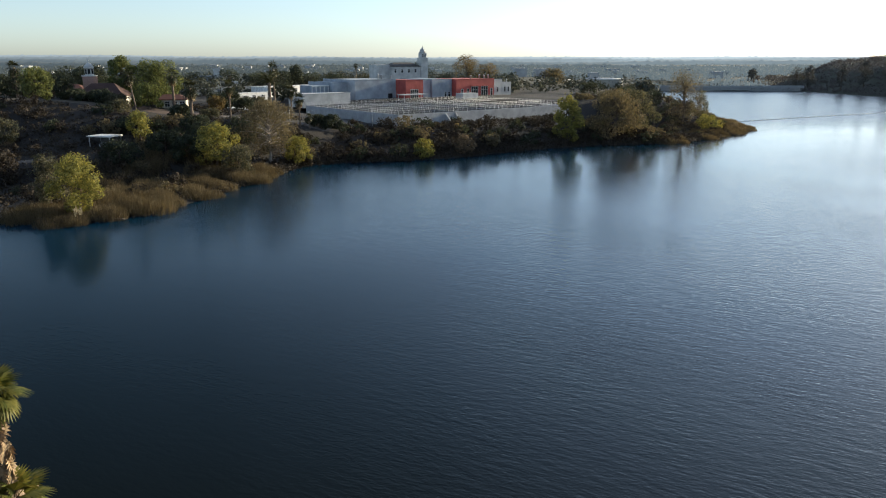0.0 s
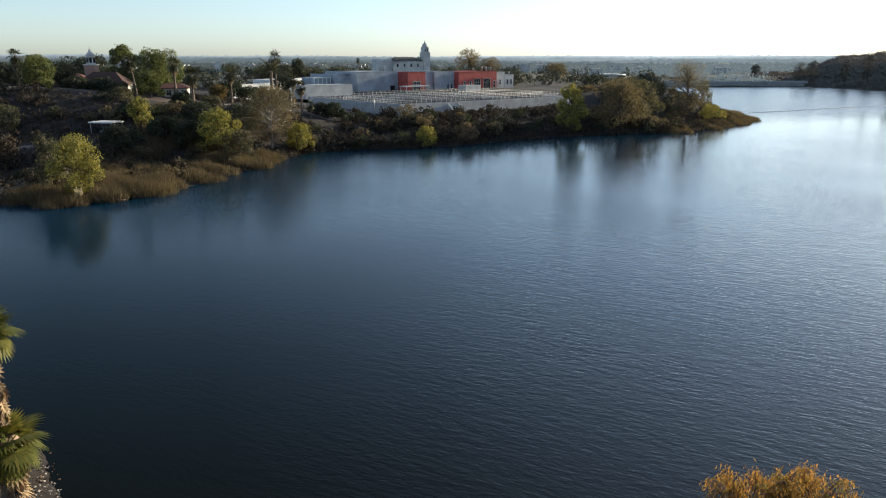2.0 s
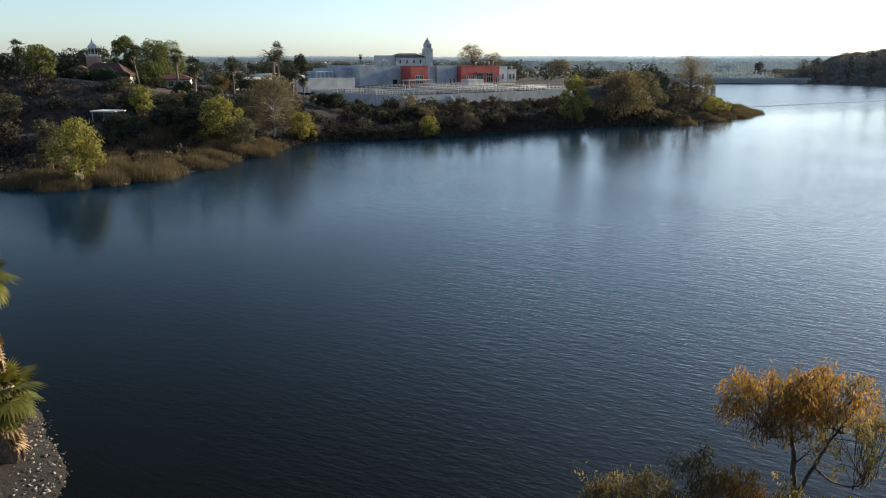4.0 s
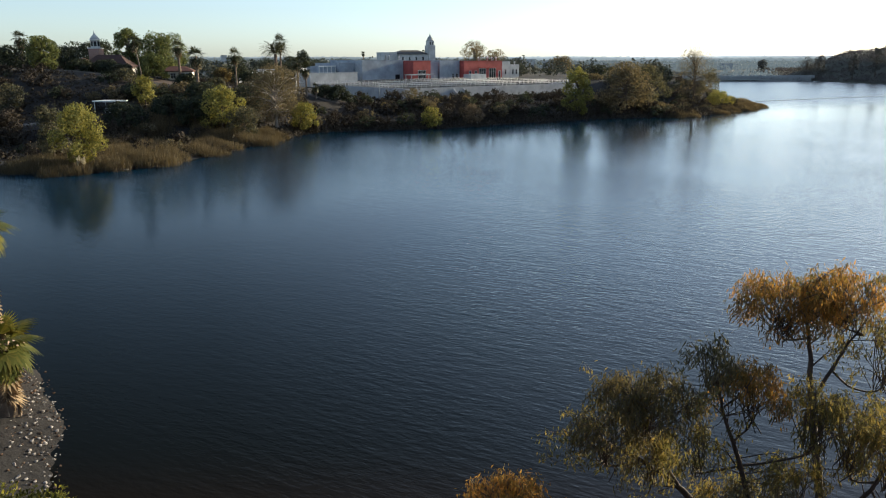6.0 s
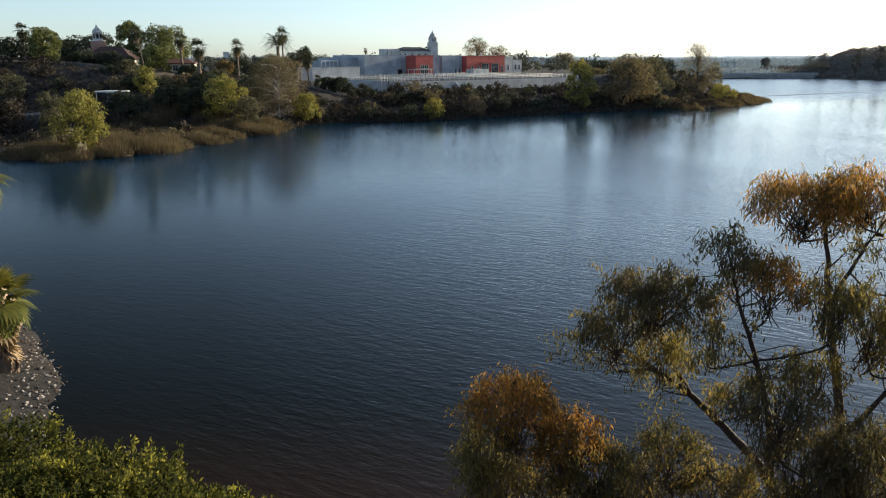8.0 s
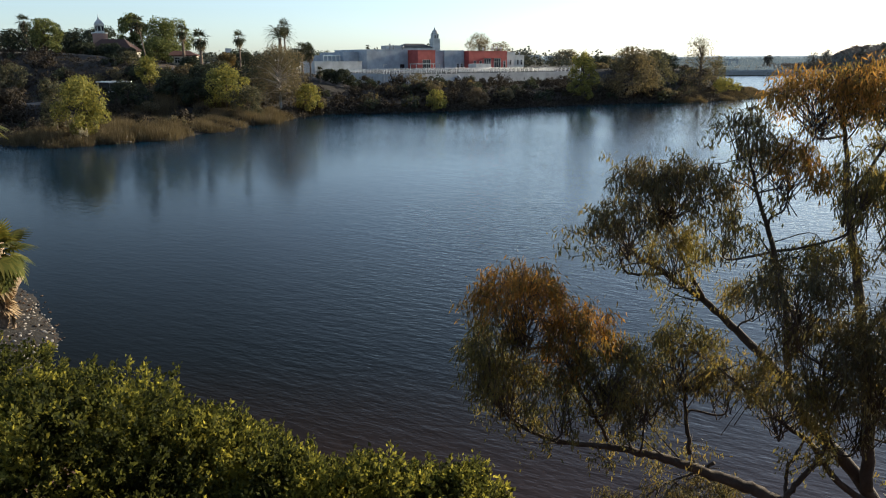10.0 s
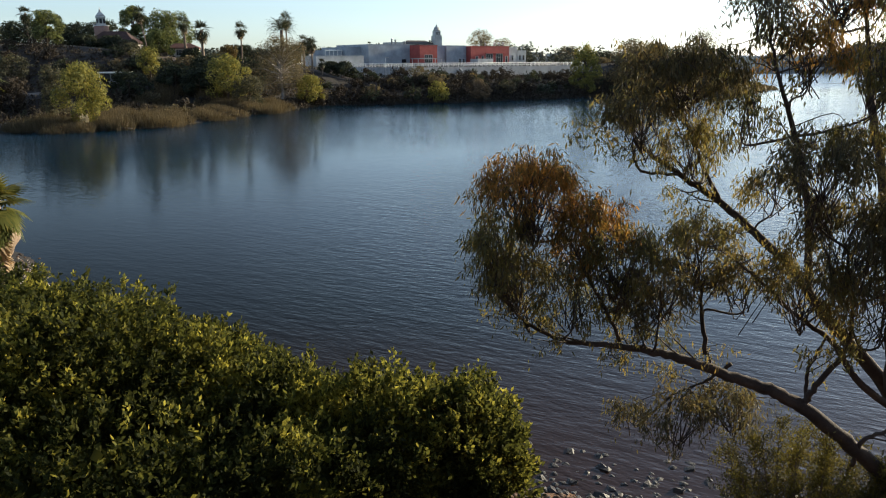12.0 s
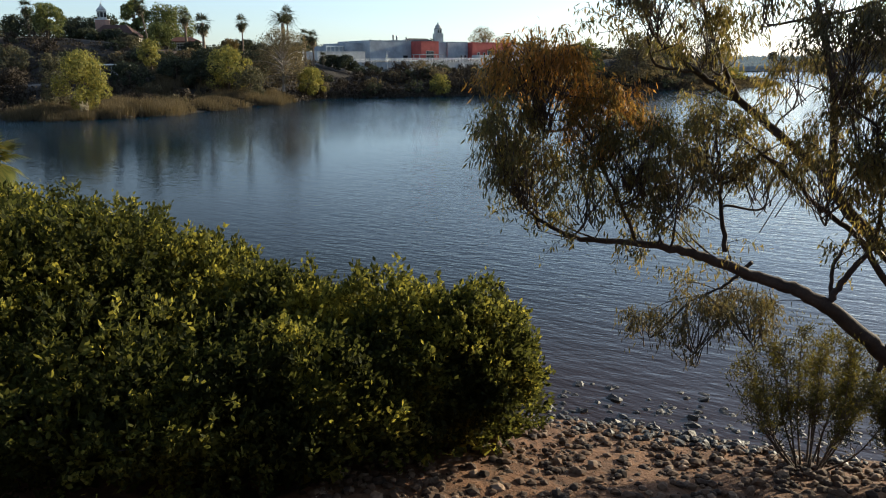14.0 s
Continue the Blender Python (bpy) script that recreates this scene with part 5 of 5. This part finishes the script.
    # side branches, finer and finer, each ending in a spray of leaves
    for k, line in zip(stems, pts):
        n = len(line)
        shoots, quads = [], []
        for i in range(int(n * (0.55 if k in ("low", "left", "tall") else 0.4)), n, 3):
            along = unit(line[min(i + 1, n - 1), :3] - line[i - 1, :3])
            way = unit(along * 0.7 + rng.normal(0, 0.6, 3) + [0, 0, 0.35])
            L = rng.uniform(0.5, 1.25)
            s = line[i, :3]
            m1, e = s + way * L * 0.5 + rng.normal(0, 0.05, 3), s + unit(way + [0, 0, 0.15]) * L
            w = min(0.022, line[i, 3] * 0.4)
            br = curve_points([(*s, w), (*m1, w * 0.7), (*e, 0.006)], 4)
            shoots.append(br)
            for _ in range(4):
                a = br[rng.integers(3, len(br)), :3]
                t1 = a + rng.normal(0, 0.22, 3) + way * 0.15
                tw = curve_points([(*a, 0.007), (*((a + t1) / 2 + [0, 0, 0.05]), 0.005), (*(t1 - [0, 0, 0.1]), 0.003)], 3)
                shoots.append(tw)
                q = rng.integers(16, 30)
                base = tw[rng.integers(2, len(tw), q), :3] + rng.normal(0, 0.08, (q, 3))
                Lf = rng.uniform(0.08, 0.16, q)
                quads.append(leaf_quads(base - o, 0.5 * rng.normal(size=(q, 3)) + [0, 0, -1.0], Lf, Lf * rng.uniform(0.2, 0.3, q)))
        for l in shoots:
            l[:, :3] -= o
        sp = tagged(part("twig_spray", tube_mesh("twig_spray", shoots, BARK, 4, 0), b), kind="stuff")
        part("foliage", mesh_quads("foliage", np.concatenate(quads), LEAF_GUM), sp, "drooping grey-green leaves")
    G, R, D = LEAF_GUM, LEAF_GUM_RUST, LEAF_GUM_SHADED
    #        centre              radii           leaves kind
    clumps = [((7.55, 18.8, 11.75), (1.15, 1.0, 0.7), 4600, R), ((8.8, 18.7, 11.9), (1.1, 0.9, 0.6), 3200, R), ((9.8, 18.5, 10.8), (0.9, 0.9, 0.9), 1800, G),
              ((8.0, 16.4, 9.9), (0.8, 0.8, 0.8), 2200, G), ((9.0, 16.5, 9.4), (1.0, 0.9, 0.9), 2600, G), ((7.2, 16.4, 10.2), (0.7, 0.6, 0.7), 1800, G),
              ((4.1, 17.3, 10.1), (1.15, 0.85, 0.65), 4200, D), ((3.35, 17.2, 9.4), (0.7, 0.7, 0.6), 1700, D), ((5.2, 16.7, 11.2), (0.55, 0.5, 0.5), 900, D),
              ((6.2, 16.9, 10.5), (0.75, 0.65, 0.65), 1900, R), ((4.4, 17.4, 8.7), (0.9, 0.7, 0.5), 1500, G), ((5.9, 15.4, 8.5), (0.9, 0.7, 0.75), 2600, D),
              ((6.5, 15.5, 7.3), (1.0, 0.8, 0.85), 3000, D), ((7.6, 15.4, 7.5), (0.95, 0.8, 0.95), 2800, D), ((8.6, 15.8, 7.2), (0.9, 0.8, 0.9), 2000, G),
              ((1.2, 16.6, 8.0), (1.0, 0.85, 0.75), 4400, R), ((0.6, 16.5, 7.0), (0.7, 0.7, 0.7), 1900, G), ((2.3, 16.5, 7.3), (0.85, 0.7, 0.7), 3000, R),
              ((2.9, 16.1, 6.8), (0.8, 0.7, 0.7), 2100, G), ((4.4, 16.8, 6.9), (0.8, 0.7, 0.7), 2000, G), ((5.3, 16.6, 6.3), (0.7, 0.6, 0.6), 1300, D),
              ((1.2, 16.6, 6.2), (0.7, 0.6, 0.5), 1200, G), ((3.4, 16.6, 5.8), (0.8, 0.6, 0.5), 1300, D), ((4.3, 16.6, 3.5), (0.9, 0.5, 0.6), 1500, D), ((5.5, 17.0, 3.5), (0.7, 0.5, 0.55), 1400, D),
              ((3.6, 17.3, 3.3), (0.45, 0.4, 0.4), 450, D), ((6.0, 17.3, 8.0), (0.7, 0.6, 0.5), 900, G), ((6.0, 15.7, 6.5), (0.9, 0.7, 0.7), 2000, G), ((7.3, 15.4, 6.3), (0.9, 0.7, 0.7), 1900, D),
              ((3.6, 16.2, 6.3), (0.7, 0.6, 0.6), 1500, D), ((0.9, 16.3, 6.5), (0.7, 0.6, 0.6), 1400, G), ((2.0, 16.1, 6.2), (0.7, 0.6, 0.6), 1500, G), ((8.6, 16.2, 6.0), (0.8, 0.7, 0.7), 1500, D),
              ((5.0, 16.6, 9.4), (0.7, 0.5, 0.5), 1000, G), ((7.0, 16.4, 8.8), (0.7, 0.6, 0.6), 1300, G)]
    for c, r, n, leaf in clumps:
        c, r = np.array(c), np.array(r)
        twigs, quads = [], []
        n = int(n * 1.1)
        r = r * 0.98
        count = max(10, n // 60)
        for i in range(count):
            u = unit(rng.normal(size=3) * [1, 1, 0.8] + [0, 0, 0.55])
            e = c + u * r * rng.uniform(0.55, 1.08)
            near = skel[np.argsort(np.linalg.norm(skel[:, :3] - e, axis=1) + 0.6 * np.maximum(0, skel[:, 2] - e[2] + 0.2))[rng.integers(0, 6)]]
            # most twigs fan out from a knot below the clump
            knot = c - [0, 0, 1.25 * r[2]]
            if i == 0:
                # one bent bough carries the clump
                bough = skel[np.argmin(np.linalg.norm(skel[:, :3] - knot, axis=1) + 0.5 * np.maximum(0, skel[:, 2] - knot[2]))]
                bend = bough[:3] * 0.5 + knot * 0.5 + rng.normal(0, 0.14, 3) - [0, 0, 0.12]
                twigs.append(curve_points([(*(bough[:3] - o), 0.028), (*(bend - o), 0.024), (*(knot - o), 0.018), (*(c - o), 0.008)], 5))
            s = near[:3] if i % 4 == 0 and np.linalg.norm(near[:3] - e) < 1.2 else knot + rng.normal(0, 0.12, 3)
            mid = s * 0.45 + e * 0.55 + rng.normal(0, 0.09, 3) + [0, 0, 0.04]
            tip = e + np.array([u[0] * 0.16, u[1] * 0.16, -0.2])
            w = 0.012
            line = curve_points([(*s, w), (*mid, w * 0.7), (*e, 0.006), (*tip, 0.003)], 3)
            tl = line.copy()
            tl[:, :3] -= o
            twigs.append(tl)
            k = int(n / count)
            f = rng.uniform(0.5, 1, k) * (len(line) - 1.001)
            j = f.astype(int)
            base = line[j, :3] + (line[j + 1, :3] - line[j, :3]) * (f - j)[:, None] + rng.normal(0, 0.09, (k, 3)) - np.array([0, 0, 1]) * rng.uniform(0, 0.14, (k, 1))
            way = 0.42 * rng.normal(size=(k, 3)) + [0, 0, -1.0] + 0.2 * u
            L = rng.uniform(0.085, 0.18, k)
            quads.append(leaf_quads(base - o, way, L, L * rng.uniform(0.15, 0.22, k)))
        spray = tagged(part("twig_spray", tube_mesh("twig_spray", twigs, BARK, 4, 0), b), kind="stuff")
        part("foliage", mesh_quads("foliage", np.concatenate(quads), leaf), spray, "drooping rust-tinged leaves" if leaf is R else "hanging leaves coloured darker for shade" if leaf is D else "drooping grey-green leaves")


gum_tree()


def sumac(x, y, h, wx, wy, n, seed, label, leaf=None, size=0.12):
    """A dense rounded shrub: stems from the ground and leafy shoots over a lumpy dome."""
    global rng
    rng = np.random.default_rng(500 + seed)
    g = on_land(x, y)
    b = thing("large_shrub", label, "shrub", x, y, g - 0.05)
    k = 18
    m = n // k
    lobes = unit(rng.normal(size=(40, 3)) + [0, 0, 0.35])
    swells = rng.uniform(0.1, 0.3, 40)
    u = unit(rng.normal(size=(m, 3)))
    u[:, 2] = np.where(u[:, 2] < -0.25, -u[:, 2] * 0.5, u[:, 2])
    u = unit(u)
    swell = 0.8 + (np.maximum(0, u @ lobes.T - 0.86) / 0.14 * swells).max(axis=1)
    rr = swell * np.where(np.arange(m) % 4 > 0, rng.uniform(0.9, 1.05, m) + 0.14 * rng.random(m) ** 9, rng.uniform(0.55, 0.9, m))
    tips = u * rr[:, None] * [wx, wy, h * 0.62]
    tips[:, 2] = np.maximum(0.1, tips[:, 2] + h * 0.38)
    out = unit(u + [0, 0, 0.75])
    base = tips[:, None] - out[:, None] * rng.uniform(0, 0.3, (m, k, 1)) + rng.normal(0, 0.05, (m, k, 3))
    way = out[:, None] + 0.7 * rng.normal(size=(m, k, 3))
    L = size * rng.uniform(0.7, 1.3, m * k)
    quads = leaf_quads(base.reshape(-1, 3), way.reshape(-1, 3), L, L * 0.55)
    # the dense inner leaves that stop the light
    v = unit(rng.normal(size=(m, 3)) + [0, 0, 0.2])
    c = v * rng.uniform(0.4, 0.74, (m, 1)) * [wx, wy, h * 0.62]
    c[:, 2] = np.maximum(0.15, c[:, 2] + h * 0.38)
    La = np.full(m, size * 2.3)
    quads = np.concatenate([quads, leaf_quads(c, rng.normal(size=(m, 3)), La, La * 0.8)])
    for i in range(14):
        e = tips[rng.integers(m)] * [0.85, 0.85, 0.88]
        a = rng.uniform(0, 6.28)
        s = np.array([math.cos(a) * wx * 0.25, math.sin(a) * wy * 0.25, -0.1])
        part("stem", tube_mesh("stem", [curve_points([(*s, 0.05), (*(s * 0.55 + e * 0.45 + [0, 0, 0.1 * h]), 0.035), (*e, 0.008)], 5)], DARKBARK, 6), b)
    part("foliage", mesh_quads("foliage", quads, leaf or LEAF_SUMAC), b)


sumac(-8.9, 18.2, 4.9, 4.2, 3.2, 56000, 1, "big dense green shrub on the shore bank")
sumac(-5.6, 17.8, 4.1, 2.9, 2.8, 40000, 2, "big dense green shrub on the shore bank")
sumac(-1.6, 17.2, 3.6, 2.4, 2.1, 34000, 3, "dense green shrub beside the rocky shore")
sumac(0.1, 17.2, 3.45, 1.45, 1.7, 20000, 8, "dense green shrub beside the rocky shore")
sumac(-3.6, 17.3, 3.5, 1.9, 2.0, 22000, 9, "dense green shrub on the shore bank")
sumac(-13.5, 20.5, 5.0, 4.0, 3.2, 32000, 4, "big dense green shrub on the shore bank")
sumac(-7.4, 15.0, 3.0, 4.6, 2.6, 36000, 5, "dense green shrub on the shore bank")
sumac(-3.6, 15.2, 2.7, 2.6, 2.0, 24000, 7, "dense green shrub on the shore bank")


def feathery_shrub(x, y, h, w, label):
    """Thin upright stems that fork, with fine leaves in loose plumes and bare twigs between."""
    global rng
    rng = np.random.default_rng(640)
    g = on_land(x, y)
    b = thing("feathery_shrub", label, "shrub", x, y, g - 0.05)
    twigs, quads = [], []
    for i in range(18):
        a, lean = i * 2.4, rng.uniform(0.1, 1.0)
        tip = np.array([math.cos(a) * w * lean, math.sin(a) * w * 0.7 * lean, h * (1.02 - 0.4 * lean ** 2) * rng.uniform(0.8, 1.05)])
        foot = np.array([math.cos(a) * 0.18, math.sin(a) * 0.15, -0.1])
        mid = foot * 0.5 + tip * [0.5, 0.5, 0.42] + rng.normal(0, 0.12, 3)
        line = curve_points([(*foot, 0.024), (*mid, 0.016), (*tip, 0.006)], 6)
        part("stem", tube_mesh("stem", [line], DARKBARK, 6), b)
        for _ in range(26):
            s = line[rng.integers(5, len(line)), :3]
            e = s + rng.normal(0, 0.2, 3) + [0, 0, rng.uniform(0.05, 0.4)]
            tw = curve_points([(*s, 0.008), (*((s + e) / 2 + rng.normal(0, 0.03, 3)), 0.006), (*e, 0.003)], 3)
            twigs.append(tw)
            if e[2] > 0.42 * h and rng.random() < 0.85:
                n = int(rng.integers(40, 90))
                p = tw[rng.integers(2, len(tw), n), :3] + rng.normal(0, 0.07, (n, 3))
                L = rng.uniform(0.05, 0.11, n)
                quads.append(leaf_quads(p, rng.normal(size=(n, 3)) * 0.7 + [0, 0, 0.7], L, L * 0.24))
    spray = tagged(part("twig_spray", tube_mesh("twig_spray", twigs, DARKBARK, 4, 0), b), kind="stuff")
    part("foliage", mesh_quads("foliage", np.concatenate(quads), LEAF_FEATHER), spray, "fine yellow-green leaves")


feathery_shrub(6.7, 16.6, 2.7, 1.9, "thin feathery olive shrub under the tree")
feathery_shrub(8.3, 15.9, 2.2, 0.9, "thin feathery olive shrub under the tree")

fan_palm(-21.1, 35.8, 10.3, "tall fan palm with a long skirt of dead fronds", 1.5, 0.32, 50, 4.6, flare=14, seed=21, blades=16, leaf=LEAF_PALM)
fan_palm(-20.85, 35.9, 4.7, "short leafy fan palm by the rocks", 1.75, 0.3, 34, 2.4, seed=22, blades=18, leaf=LEAF_PALM)


def rock_mesh(seed, mat=None):
    g = np.random.default_rng(seed)
    bm = bmesh.new()
    bmesh.ops.create_icosphere(bm, subdivisions=1, radius=1)
    for v in bm.verts:
        v.co *= g.uniform(0.66, 1.18)
    for v in bm.verts:
        v.co = Vector((v.co.x * 1.0, v.co.y * g.uniform(0.7, 0.8), v.co.z * 0.6))
    return bm_mesh("rock", bm, mat or ROCK)


def outcrop():
    """Weathered tan boulders piled behind the palms."""
    g = np.random.default_rng(15)
    for x, y, z, w, h in ((-22.3, 37.6, 3.7, 1.0, 1.3), (-23.6, 36.6, 2.2, 1.5, 1.8), (-23.2, 38.9, 1.6, 1.4, 1.5), (-24.6, 38.0, 3.0, 1.8, 2.4), (-23.4, 37.8, 1.6, 1.5, 1.8)):
        bm = bmesh.new()
        bmesh.ops.create_icosphere(bm, subdivisions=3, radius=1)
        seed = g.uniform(0, 50)
        for v in bm.verts:
            c = v.co.copy()
            k = 1 + 0.28 * noise.noise(c * 1.1 + Vector((seed, 0, 0))) + 0.1 * noise.noise(c * 3.5 + Vector((0, seed, 0)))
            v.co = Vector((c.x * w, c.y * w * 0.85, c.z * h)) * k
        b = thing("boulder", "weathered tan boulder piled on the shore bank", "rock", x, y, z, g.uniform(0, 360), group="boulders behind the palms")
        part("stone", bm_mesh("stone", bm, TANROCK, True), b)


outcrop()


def riprap():
    g = np.random.default_rng(9)
    b = tagged(new("riprap"), "loose grey-brown stones along the waterline", "rocks", kind="structure")
    kinds, pale = [rock_mesh(s) for s in range(8)], [rock_mesh(s, PALESTONE) for s in range(8)]
    for n, x0, x1, y0, y1, d0, d1, s0, s1 in ((200, 0.5, 11, 15.0, 23.5, -2.6, 0.8, 0.09, 0.25), (300, -23, -15.5, 28, 41, -0.8, 4.0, 0.04, 0.12)):
        x, y = g.uniform(x0, x1, 3000), g.uniform(y0, y1, 3000)
        d = shore_distance(x, y)
        ok = (d > d0) & (d < d1) & (g.random(3000) > np.abs(d + 0.4) * 0.36)
        x, y = x[ok][:n], y[ok][:n]
        for a, c, z in zip(x, y, land(x, y)):
            s = g.uniform(s0, s1)
            o = part("rock", (kinds if a > -10 else pale)[g.integers(8)], b)
            o.matrix_basis = pose(a, c, max(z, -0.1) + s * 0.18, g.uniform(-20, 20), g.uniform(-20, 20), g.uniform(0, 360)) @ Matrix.Scale(s, 4)
    # rubble washed by the water, past counting
    v, f = [], []
    ico = rock_mesh(40)
    shape, faces = np.array([p.co for p in ico.vertices]), [tuple(p.vertices) for p in ico.polygons]
    x, y = g.uniform(-1, 13, 9000), g.uniform(14.5, 22, 9000)
    d = shore_distance(x, y)
    ok = (d > -2.6) & (d < 0.9) & (g.random(9000) < np.exp(-((d + 0.6) / 1.1) ** 2))
    for a, c, z in zip(x[ok][:900], y[ok][:900], land(x[ok][:900], y[ok][:900])):
        s, q = g.uniform(0.05, 0.15), g.uniform(0, 6.28)
        k = len(v)
        for p in shape * g.uniform(0.75, 1.2, 3):
            v.append((a + s * (p[0] * math.cos(q) - p[1] * math.sin(q)), c + s * (p[0] * math.sin(q) + p[1] * math.cos(q)), max(z, -0.08) + s * (0.35 + p[2])))
        f += [tuple(k + j for j in t) for t in faces]
    tagged(new("rubble", mesh_data("rubble", v, f, ROCK, False)), "wet dark stones lying in the shallow water", "rubble", kind="stuff")
    # small stones, past counting
    v, f = [], []
    x = np.concatenate([g.uniform(-3, 11, 6500), g.uniform(-27, -14, 2500)])
    y = np.concatenate([g.uniform(12, 20.5, 6500), g.uniform(26, 46, 2500)])
    d, zs = shore_distance(x, y), land(x, y)
    for a, c, e, z, k in zip(x, y, d, zs, range(len(x))):
        if not (-0.05 if k < 6500 else -0.5) < e < 9:
            continue
        s = (0.022 + 0.14 * g.random() ** 2.6) * (0.7 if k >= 6500 else 1)
        c0 = Vector((a, c, max(z, -0.03)))
        k = len(v)
        if s > 0.05:
            q, w = g.uniform(0, 6.28), g.uniform(0.75, 1.2, 3)
            for p in shape * w:
                v.append((a + s * (p[0] * math.cos(q) - p[1] * math.sin(q)), c + s * (p[0] * math.sin(q) + p[1] * math.cos(q)), c0.z + s * (0.3 + p[2])))
            f += [tuple(k + j for j in t) for t in faces]
            continue
        r = Matrix.Rotation(g.uniform(0, 6.28), 3, 'Z')
        for p in ((1, 0, 0), (0, 0.8, 0), (-1, 0.1, 0), (0.1, -0.8, 0), (0.2, 0.1, 0.7), (-0.4, 0.0, 0.5)):
            v.append(c0 + r @ Vector(p) * s * g.uniform(0.8, 1.2))
        for t in ((0, 1, 4), (1, 5, 4), (1, 2, 5), (2, 3, 5), (3, 4, 5), (3, 0, 4)):
            f.append(tuple(k + j for j in t))
    tagged(new("gravel", mesh_data("gravel", v, f, GRAVEL, False)), "scattered small stones on reddish earth", "gravel", kind="stuff")


riprap()
